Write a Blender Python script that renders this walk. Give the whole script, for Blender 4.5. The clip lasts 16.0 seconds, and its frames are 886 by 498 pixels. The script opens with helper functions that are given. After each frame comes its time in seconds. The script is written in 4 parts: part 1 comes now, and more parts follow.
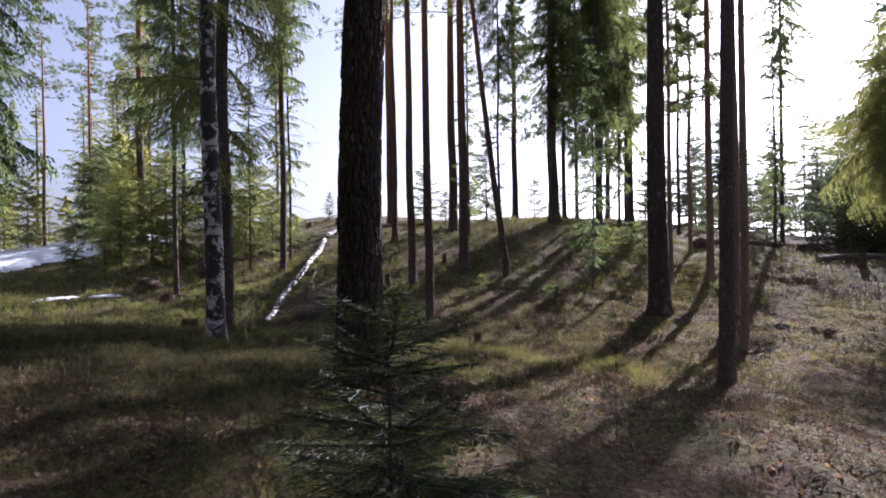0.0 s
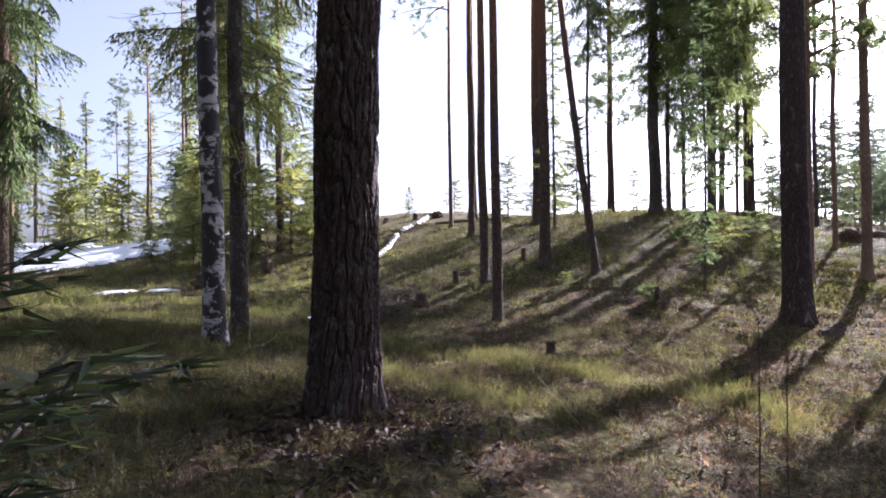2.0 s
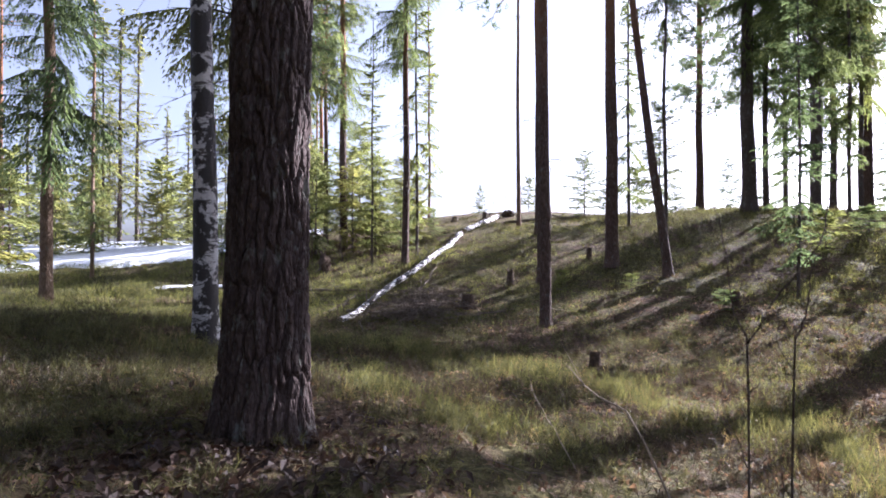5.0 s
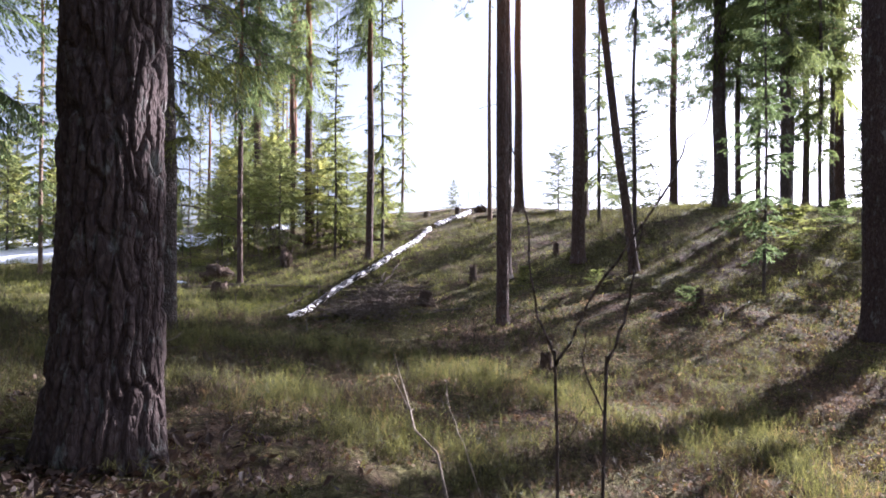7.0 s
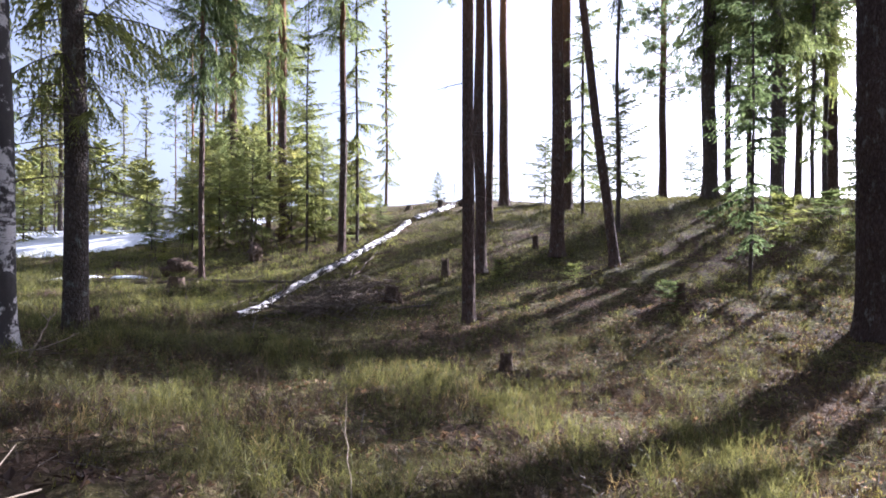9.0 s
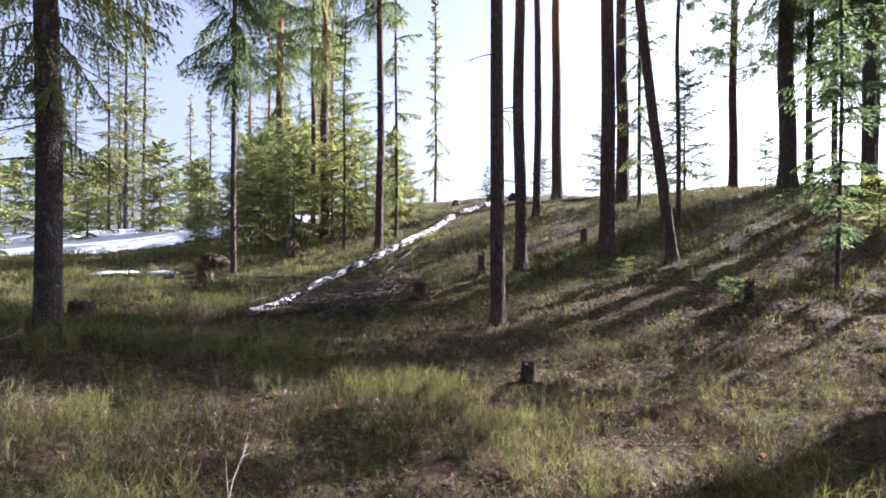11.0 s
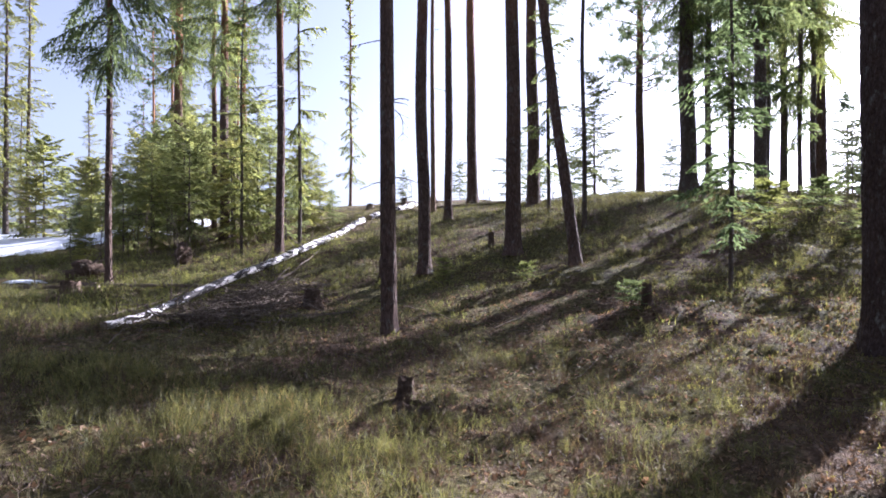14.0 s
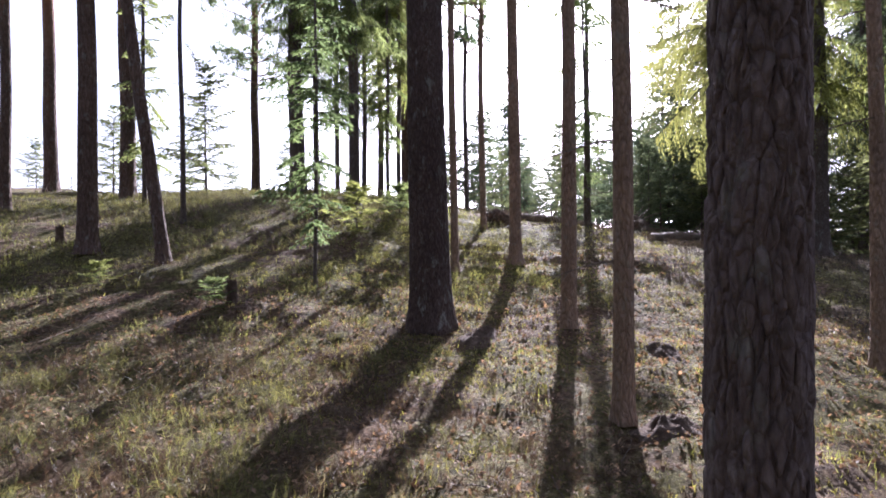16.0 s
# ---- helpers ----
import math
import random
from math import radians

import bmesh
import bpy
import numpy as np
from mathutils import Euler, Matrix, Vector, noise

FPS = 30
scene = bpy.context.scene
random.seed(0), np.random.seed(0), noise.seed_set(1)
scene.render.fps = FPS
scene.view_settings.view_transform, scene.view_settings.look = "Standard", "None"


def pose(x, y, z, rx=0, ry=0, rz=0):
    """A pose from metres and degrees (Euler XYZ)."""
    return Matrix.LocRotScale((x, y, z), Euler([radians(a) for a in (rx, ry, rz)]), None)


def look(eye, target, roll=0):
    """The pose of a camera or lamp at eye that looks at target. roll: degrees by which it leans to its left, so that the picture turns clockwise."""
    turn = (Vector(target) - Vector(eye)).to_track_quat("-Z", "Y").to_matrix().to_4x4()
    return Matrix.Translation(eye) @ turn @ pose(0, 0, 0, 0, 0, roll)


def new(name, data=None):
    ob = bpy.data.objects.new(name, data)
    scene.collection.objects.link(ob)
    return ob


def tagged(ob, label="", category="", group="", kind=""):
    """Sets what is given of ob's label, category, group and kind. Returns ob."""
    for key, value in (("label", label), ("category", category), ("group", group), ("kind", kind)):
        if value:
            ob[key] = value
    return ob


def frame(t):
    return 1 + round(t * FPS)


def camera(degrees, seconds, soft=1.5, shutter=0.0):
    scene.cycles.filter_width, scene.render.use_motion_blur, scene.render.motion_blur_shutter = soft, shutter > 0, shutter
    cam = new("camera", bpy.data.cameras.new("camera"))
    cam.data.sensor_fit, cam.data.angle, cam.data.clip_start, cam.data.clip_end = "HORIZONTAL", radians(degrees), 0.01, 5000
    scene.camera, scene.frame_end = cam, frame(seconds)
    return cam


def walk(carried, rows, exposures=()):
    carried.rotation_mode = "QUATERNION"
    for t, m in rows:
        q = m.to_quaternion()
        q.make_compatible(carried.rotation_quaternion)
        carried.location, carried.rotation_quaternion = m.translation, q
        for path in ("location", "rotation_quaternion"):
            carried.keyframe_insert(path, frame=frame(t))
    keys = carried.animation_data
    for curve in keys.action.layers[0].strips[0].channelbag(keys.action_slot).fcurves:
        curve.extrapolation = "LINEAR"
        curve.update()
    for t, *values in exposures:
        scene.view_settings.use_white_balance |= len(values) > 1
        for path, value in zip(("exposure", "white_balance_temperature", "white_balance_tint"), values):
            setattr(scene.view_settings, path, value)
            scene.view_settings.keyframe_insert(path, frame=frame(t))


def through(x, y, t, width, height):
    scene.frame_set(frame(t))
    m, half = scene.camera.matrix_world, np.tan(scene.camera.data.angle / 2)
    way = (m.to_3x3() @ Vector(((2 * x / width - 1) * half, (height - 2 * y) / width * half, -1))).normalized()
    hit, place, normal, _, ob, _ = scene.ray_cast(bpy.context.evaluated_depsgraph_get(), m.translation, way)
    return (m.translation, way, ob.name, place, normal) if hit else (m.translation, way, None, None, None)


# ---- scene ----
cam = camera(76.1, 16.0, soft=1.7)
PATH = [
    (0, (0.361, -0.641, 1.212), (0.313, 1.358, 1.209), -0.8),
    (0.5, (0.485, -0.016, 1.19), (0.352, 1.98, 1.185), -0.8),
    (1, (0.654, 0.763, 1.084), (0.355, 2.74, 1.085), -0.7),
    (1.5, (0.776, 1.263, 0.989), (0.465, 3.239, 0.994), -0.7),
    (2, (0.901, 1.832, 0.921), (0.514, 3.794, 0.931), -0.6),
    (2.5, (0.957, 2.105, 0.927), (0.562, 4.066, 0.944), -0.5),
    (3, (1.175, 2.373, 0.858), (0.636, 4.299, 0.899), -0.4),
    (3.2, (1.223, 2.467, 0.859), (0.617, 4.373, 0.897), -0.4),
    (5.3, (1.698, 3.323, 0.784), (1.005, 5.199, 0.802), 0.0),
    (5.5, (1.715, 3.439, 0.794), (1.032, 5.319, 0.805), 0.1),
    (6, (1.766, 3.612, 0.771), (1.123, 5.505, 0.782), 0.2),
    (6.5, (1.985, 3.707, 0.778), (1.346, 5.602, 0.802), -0.1),
    (7, (2.03, 3.938, 0.739), (1.391, 5.833, 0.75), 0.2),
    (7.5, (2.056, 4.207, 0.721), (1.425, 6.104, 0.722), 0.2),
    (8, (2.253, 4.38, 0.704), (1.62, 6.278, 0.715), -0.0),
    (8.5, (2.387, 4.626, 0.683), (1.747, 6.521, 0.691), -0.1),
    (9, (2.351, 4.934, 0.66), (1.726, 6.833, 0.658), 0.2),
    (9.5, (2.385, 5.122, 0.625), (1.745, 7.017, 0.63), 0.2),
    (10, (2.514, 5.408, 0.601), (1.76, 7.26, 0.607), -0.1),
    (10.2, (2.528, 5.555, 0.583), (1.739, 7.393, 0.585), -0.1),
    (12.3, (2.545, 6.865, 0.527), (1.707, 8.681, 0.52), 0.3),
    (12.5, (2.544, 6.905, 0.525), (1.711, 8.723, 0.522), 0.3),
    (13, (2.623, 6.944, 0.529), (1.805, 8.769, 0.541), 0.2),
    (13.5, (2.707, 6.965, 0.524), (1.956, 8.819, 0.537), 0.1),
    (14, (2.805, 7.039, 0.489), (2.218, 8.951, 0.506), -0.1),
    (14.5, (2.935, 7.069, 0.469), (2.642, 9.047, 0.489), -0.2),
    (15, (3.134, 7.167, 0.435), (3.263, 9.163, 0.454), -0.4),
    (15.5, (3.326, 7.363, 0.413), (3.841, 9.296, 0.422), -0.6),
    (16, (3.437, 7.358, 0.417), (4.088, 9.25, 0.428), -0.6),
]
walk(cam, [(t, look(eye, target, roll)) for t, eye, target, roll in PATH], [
    (0.0, 1.38, 5350, 27), (0.7, 1.6, 5350, 27), (1.5, 1.85, 5350, 27), (3.0, 2.06, 5300, 26), (7.0, 2.04, 5300, 26), (9.5, 1.98, 5250, 26), (13.0, 1.99, 5250, 26), (14.5, 1.92, 5250, 27), (16.0, 2.12, 5350, 28)])

# ---- world, sun, exposure ----
SUN_AZ, SUN_EL = radians(33.0), radians(24.5)      # azimuth clockwise from +y
world = bpy.data.worlds.new("sky")
scene.world = world
world.use_nodes = True
wn = world.node_tree
sky = wn.nodes.new("ShaderNodeTexSky")
sky.sky_type, sky.sun_disc = "NISHITA", False
sky.sun_elevation, sky.sun_rotation = SUN_EL, SUN_AZ
sky.air_density, sky.dust_density, sky.ozone_density = 0.9, 3.0, 1.0
haze = wn.nodes.new("ShaderNodeHueSaturation")      # thin haze pales the blue
haze.inputs["Saturation"].default_value, haze.inputs["Value"].default_value = 0.42, 1.18
wn.links.new(sky.outputs["Color"], haze.inputs["Color"])
wn.links.new(haze.outputs["Color"], wn.nodes["Background"].inputs["Color"])
wn.nodes["Background"].inputs["Strength"].default_value = 0.058
sun = new("sun", bpy.data.lights.new("sun", "SUN"))
sun.data.energy, sun.data.angle, sun.data.color = 5.0, radians(0.55), (1.0, 0.93, 0.82)
toward = Vector((math.sin(SUN_AZ) * math.cos(SUN_EL), math.cos(SUN_AZ) * math.cos(SUN_EL), math.sin(SUN_EL)))
sun.matrix_world = look(toward * 60, (0, 0, 0))


# ---- materials ----
def material(name, rough=0.9, spec=0.3):
    m = bpy.data.materials.new(name)
    m.use_nodes = True
    b = m.node_tree.nodes["Principled BSDF"]
    b.inputs["Roughness"].default_value, b.inputs["Specular IOR Level"].default_value = rough, spec
    return m, m.node_tree, b


def nd(tree, kind, **values):
    n = tree.nodes.new(kind)
    for key, value in values.items():
        n.inputs[key.replace("_", " ")].default_value = value
    return n


def coords(tree, sx=1, sy=1, sz=1, which="Object"):
    c, m = tree.nodes.new("ShaderNodeTexCoord"), tree.nodes.new("ShaderNodeMapping")
    m.inputs["Scale"].default_value = (sx, sy, sz)
    tree.links.new(c.outputs[which], m.inputs["Vector"])
    return m.outputs["Vector"]


def ramp(tree, fac, *stops):
    r = tree.nodes.new("ShaderNodeValToRGB")
    e = r.color_ramp.elements
    while len(e) < len(stops):
        e.new(0.5)
    for s, (p, c) in zip(e, stops):
        s.position, s.color = p, (*c, 1)
    tree.links.new(fac, r.inputs["Fac"])
    return r.outputs["Color"]


def mix(tree, fac, a, b, mode="MIX"):
    n = tree.nodes.new("ShaderNodeMix")
    n.data_type, n.blend_type = "RGBA", mode
    for v, i in ((fac, 0), (a, 6), (b, 7)):
        if isinstance(v, bpy.types.NodeSocket):
            tree.links.new(v, n.inputs[i])
        else:
            n.inputs[i].default_value = v if i == 0 else (*v, 1)
    return n.outputs[2]


def noise_tex(tree, vec, scale, detail=6.0, rough=0.6):
    n = nd(tree, "ShaderNodeTexNoise", Scale=scale, Detail=detail, Roughness=rough)
    tree.links.new(vec, n.inputs["Vector"])
    return n.outputs["Fac"]


def bump(tree, bsdf, height, strength, distance):
    n = nd(tree, "ShaderNodeBump", Strength=strength, Distance=distance)
    tree.links.new(height, n.inputs["Height"])
    tree.links.new(n.outputs["Normal"], bsdf.inputs["Normal"])


def bark_material(name, dark, mid, pale, cell=(16, 16, 4.5), upper=None, lichen=0.0, rough_bump=0.9):
    m, t, b = material(name, 0.92, 0.25)
    v = coords(t, *cell)
    wob = noise_tex(t, coords(t, 5, 5, 2), 2.0, 3)
    add = t.nodes.new("ShaderNodeVectorMath")
    add.operation = "ADD"
    t.links.new(v, add.inputs[0])
    t.links.new(wob, add.inputs[1])
    vo = nd(t, "ShaderNodeTexVoronoi", Scale=1.0, Randomness=1.0)
    vo.feature = "DISTANCE_TO_EDGE"
    t.links.new(add.outputs[0], vo.inputs["Vector"])
    grain = noise_tex(t, coords(t, 40, 40, 14), 1.0, 8, 0.7)
    plates = ramp(t, vo.outputs["Distance"], (0.0, dark), (0.12, mid), (0.5, pale))
    col = mix(t, 0.72, plates, ramp(t, grain, (0.3, dark), (0.55, mid), (0.75, pale)))
    if upper:
        s = t.nodes.new("ShaderNodeSeparateXYZ")
        t.links.new(coords(t), s.inputs[0])
        r = nd(t, "ShaderNodeMapRange", From_Min=4.5, From_Max=10.0)
        t.links.new(s.outputs["Z"], r.inputs["Value"])
        col = mix(t, r.outputs["Result"], col, mix(t, grain, upper, tuple(0.55 * c for c in upper)))
    if lichen:
        spots = ramp(t, noise_tex(t, coords(t, 9, 9, 5), 1.0, 7, 0.7), (0.56, (0, 0, 0)), (0.66, (lichen,) * 3))
        col = mix(t, spots, col, (0.26, 0.28, 0.24))
    big = ramp(t, noise_tex(t, coords(t, 1, 1, 0.5), 1.3, 3), (0.3, (0.75, 0.72, 0.7)), (0.7, (1.15, 1.12, 1.1)))
    col = mix(t, 1.0, col, big, "MULTIPLY")
    t.links.new(col, b.inputs["Base Color"])
    h = t.nodes.new("ShaderNodeMath")
    h.operation = "ADD"
    t.links.new(ramp(t, vo.outputs["Distance"], (0, (0, 0, 0)), (0.25, (1, 1, 1))), h.inputs[0])
    t.links.new(grain, h.inputs[1])
    bump(t, b, h.outputs[0], rough_bump, 0.02)
    return m


PINE_BARK = bark_material("pine_bark", (0.030, 0.020, 0.016), (0.13, 0.088, 0.068), (0.25, 0.19, 0.16), (15, 15, 4), (0.42, 0.20, 0.09), 0.5)
PLATE_BARK = bark_material("plated_pine_bark", (0.030, 0.021, 0.018), (0.078, 0.056, 0.048), (0.185, 0.146, 0.130), (34, 34, 11), None, 0.55, 0.5)
CRACKED_BARK = bark_material("cracked_pine_bark", (0.066, 0.049, 0.044), (0.160, 0.122, 0.110), (0.31, 0.262, 0.245), (40, 40, 16), None, 0.35, 0.6)
SPRUCE_BARK = bark_material("spruce_bark", (0.045, 0.036, 0.030), (0.13, 0.105, 0.088), (0.21, 0.18, 0.155), (30, 30, 18), None, 0.8)
SMOOTH_BARK = bark_material("young_pine_bark", (0.12, 0.080, 0.052), (0.29, 0.205, 0.14), (0.42, 0.32, 0.235), (24, 24, 9), (0.40, 0.22, 0.11), 0.4)
TWIG_BARK = bark_material("twig_bark", (0.05, 0.04, 0.032), (0.14, 0.105, 0.08), (0.24, 0.19, 0.15), (60, 60, 20), None, 0.3)
DEAD_WOOD = bark_material("dead_wood", (0.06, 0.045, 0.035), (0.20, 0.16, 0.12), (0.38, 0.33, 0.27), (30, 30, 30), None, 0.3)


def birch_material(name, white, dark_low, grain=(3.2, 3.2, 3.0)):
    m, t, b = material(name, 0.7, 0.35)
    marks = noise_tex(t, coords(t, 4, 4, 16), 1.0, 5, 0.65)
    patches = noise_tex(t, coords(t, *grain), 1.3, 5, 0.6)
    col = mix(t, ramp(t, marks, (0.54, (0, 0, 0)), (0.62, (1, 1, 1))), white, (0.10, 0.085, 0.075))
    col = mix(t, ramp(t, patches, (0.44 if dark_low else 0.485, (0, 0, 0)), (0.49 if dark_low else 0.515, (1, 1, 1))), col, (0.045, 0.038, 0.034))
    fine = noise_tex(t, coords(t, 50, 50, 50), 1.0, 6)
    col = mix(t, 1.0, col, ramp(t, fine, (0.2, (0.7, 0.68, 0.66)), (0.8, (1.1, 1.1, 1.1))), "MULTIPLY")
    t.links.new(col, b.inputs["Base Color"])
    bump(t, b, patches, 0.8, 0.02)
    return m


BIRCH_BARK = birch_material("birch_bark", (0.56, 0.53, 0.50), True)
LOG_BARK = birch_material("fallen_birch_bark", (0.80, 0.76, 0.72), False, (7.0, 2.4, 7.0))


def leaf_material(name, dark, light, through, clear=0.45, scale=1.5, lo=0.7, hi=1.2, rough=0.6):
    m, t, b = material(name, rough, 0.3 if rough > 0.5 else 0.5)
    g = t.nodes.new("ShaderNodeNewGeometry")
    o = t.nodes.new("ShaderNodeObjectInfo")
    n = noise_tex(t, coords(t), scale, 3)
    col = ramp(t, g.outputs["Random Per Island"], (0.0, dark), (1.0, light))
    col = mix(t, 1.0, col, ramp(t, n, (0.3, (lo, lo * 1.03, lo * 1.1)), (0.7, (hi, hi * 0.97, hi * 0.88))), "MULTIPLY")
    col = mix(t, 1.0, col, ramp(t, o.outputs["Random"], (0.0, (0.75, 0.85, 0.95)), (1.0, (1.2, 1.1, 0.9))), "MULTIPLY")
    t.links.new(col, b.inputs["Base Color"])
    tr = t.nodes.new("ShaderNodeBsdfTranslucent")
    t.links.new(mix(t, 1.0, col, through, "MULTIPLY"), tr.inputs["Color"])
    mx = t.nodes.new("ShaderNodeMixShader")
    mx.inputs[0].default_value = clear
    t.links.new(b.outputs[0], mx.inputs[1])
    t.links.new(tr.outputs[0], mx.inputs[2])
    t.links.new(mx.outputs[0], t.nodes["Material Output"].inputs["Surface"])
    return m


SPRUCE_LEAF = leaf_material("spruce_needles", (0.058, 0.071, 0.036), (0.135, 0.152, 0.076), (2.8, 2.8, 1.9), 0.68)
YOUNG_LEAF = leaf_material("young_spruce_needles", (0.115, 0.126, 0.056), (0.240, 0.246, 0.112), (2.2, 2.2, 1.6), 0.6)
FAR_LEAF = leaf_material("far_spruce_needles", (0.050, 0.062, 0.038), (0.115, 0.130, 0.078), (2.5, 2.5, 2.0), 0.6)
# darker copy of the spruce needles, with the old pine's shade in the colour
SHADED_SEEDLING_LEAF = leaf_material("seedling_needles", (0.026, 0.036, 0.018), (0.075, 0.088, 0.040), (2.2, 2.2, 1.4), 0.4)
PINE_LEAF = leaf_material("pine_needles", (0.035, 0.055, 0.030), (0.105, 0.125, 0.066), (2.6, 2.5, 1.8), 0.56)
BILBERRY = leaf_material("bilberry_stems", (0.036, 0.037, 0.022), (0.165, 0.160, 0.070), (1.9, 1.85, 1.4), 0.3, 4.0, 0.25, 1.6)
BROOM = leaf_material("tall_bilberry_sprigs", (0.062, 0.063, 0.030), (0.250, 0.238, 0.088), (1.9, 1.85, 1.4), 0.38, 5.0, 0.5, 1.4)
HEATHER = leaf_material("brown_heather", (0.048, 0.036, 0.027), (0.155, 0.120, 0.090), (1.5, 1.3, 1.0), 0.2, 4.0, 0.4, 1.5)
DRY_GRASS = leaf_material("dry_grass", (0.16, 0.125, 0.06), (0.36, 0.30, 0.17), (1.6, 1.5, 1.2), 0.35, 0.6)
PALE_GRASS = leaf_material("hollow_grass", (0.10, 0.105, 0.035), (0.27, 0.26, 0.10), (2.0, 2.0, 1.2), 0.5, 2.0, 0.5, 1.4)
LITTER = leaf_material("dead_leaves", (0.075, 0.047, 0.030), (0.36, 0.262, 0.180), (1.5, 1.2, 0.9), 0.4, 2.0, 0.6, 1.25, 0.75)
DARK_LEAF = leaf_material("damp_leaves", (0.030, 0.019, 0.014), (0.10, 0.066, 0.052), (1.3, 1.1, 1.0), 0.2, 3.0, 0.6, 1.2, 0.65)
MOSS = leaf_material("moss_fronds", (0.085, 0.080, 0.028), (0.30, 0.280, 0.098), (1.9, 1.85, 1.2), 0.36, 3.0, 0.5, 1.4)

GROUND, gt, gb = material("forest_floor", 0.95, 0.12)
gv = coords(gt)
g_big, g_mid, g_fine, g_leaf = noise_tex(gt, gv, 0.4, 4), noise_tex(gt, gv, 2.6, 6, 0.65), noise_tex(gt, gv, 55.0, 6, 0.75), noise_tex(gt, gv, 13.0, 8, 0.7)
litter_col = ramp(gt, g_leaf, (0.34, (0.042, 0.027, 0.017)), (0.48, (0.112, 0.074, 0.047)), (0.60, (0.195, 0.135, 0.088)), (0.72, (0.36, 0.265, 0.180)))
moss_col = ramp(gt, g_leaf, (0.34, (0.035, 0.034, 0.012)), (0.52, (0.125, 0.112, 0.042)), (0.70, (0.29, 0.260, 0.105)))
g_half = mix(gt, 0.5, g_big, g_mid)
g_col = mix(gt, ramp(gt, g_half, (0.43, (0, 0, 0)), (0.53, (0.95, 0.95, 0.95))), litter_col, moss_col)
gt.links.new(mix(gt, 1.0, g_col, ramp(gt, g_fine, (0.25, (0.62, 0.60, 0.58)), (0.7, (1.25, 1.23, 1.22))), "MULTIPLY"), gb.inputs["Base Color"])
g_h = gt.nodes.new("ShaderNodeMath")
g_h.operation = "MULTIPLY_ADD"
g_h.inputs[1].default_value = 0.4
gt.links.new(g_fine, g_h.inputs[0])
gt.links.new(g_leaf, g_h.inputs[2])
bump(gt, gb, g_h.outputs[0], 0.9, 0.09)

SNOW, st, sb = material("old_snow", 0.55, 0.4)
s_n = noise_tex(st, coords(st), 3.0, 8, 0.7)
st.links.new(ramp(st, s_n, (0.3, (0.62, 0.63, 0.66)), (0.6, (0.86, 0.87, 0.9))), sb.inputs["Base Color"])
bump(st, sb, s_n, 0.7, 0.06)

CUT_WOOD, ct, cb = material("cut_wood", 0.85, 0.3)
c_n = noise_tex(ct, coords(ct, 30, 30, 6), 1.0, 6, 0.7)
ct.links.new(ramp(ct, c_n, (0.3, (0.10, 0.075, 0.05)), (0.6, (0.34, 0.27, 0.19)), (0.8, (0.48, 0.40, 0.30))), cb.inputs["Base Color"])
bump(ct, cb, c_n, 0.6, 0.01)

SOIL, so, sl = material("torn_soil", 0.98, 0.15)
so_n = noise_tex(so, coords(so), 14.0, 8, 0.75)
so.links.new(ramp(so, so_n, (0.3, (0.04, 0.028, 0.021)), (0.55, (0.13, 0.092, 0.066)), (0.75, (0.26, 0.19, 0.14))), sl.inputs["Base Color"])
bump(so, sl, so_n, 1.0, 0.06)

# ---- mesh tools ----
rng = np.random.default_rng(7)


def np_mesh(name, verts, faces, mat, smooth=False):
    """A mesh from an array of points and an array of triangles or quads."""
    verts, faces = np.asarray(verts, np.float32), np.asarray(faces, np.int32)
    k = faces.shape[1]
    me = bpy.data.meshes.new(name)
    me.vertices.add(len(verts))
    me.vertices.foreach_set("co", verts.ravel())
    me.loops.add(faces.size)
    me.loops.foreach_set("vertex_index", faces.ravel())
    me.polygons.add(len(faces))
    me.polygons.foreach_set("loop_start", np.arange(0, faces.size, k, dtype=np.int32))
    me.polygons.foreach_set("use_smooth", np.full(len(faces), smooth))
    me.update(calc_edges=True)
    me.materials.append(mat)
    return me


def part(name, me, parent, label=""):
    ob = new(name, me)
    ob.parent = parent
    return tagged(ob, label)


def thing(name, x, y, z, label, category, group="", yaw=0.0, scale=1.0, me=None):
    ob = new(name, me)
    ob.matrix_world = pose(x, y, z, 0, 0, yaw) @ Matrix.Scale(scale, 4)
    return tagged(ob, label, category, group)


def vnoise(p, seed=0):
    """Smooth value noise of an (n, 3) array, about -1 to 1."""
    p = np.asarray(p, float)
    i = np.floor(p).astype(np.int64)
    f = p - i
    f = f * f * (3 - 2 * f)
    out = np.zeros(len(p))
    for dx in (0, 1):
        for dy in (0, 1):
            for dz in (0, 1):
                h = (i[:, 0] + dx) * 374761393 + (i[:, 1] + dy) * 668265263 + (i[:, 2] + dz) * 2147483647 + seed * 974711
                h = (h ^ (h >> 13)) * 1274126177
                h = ((h ^ (h >> 16)) & 0xFFFF) / 32767.5 - 1
                w = (f[:, 0] if dx else 1 - f[:, 0]) * (f[:, 1] if dy else 1 - f[:, 1]) * (f[:, 2] if dz else 1 - f[:, 2])
                out += w * h
    return out


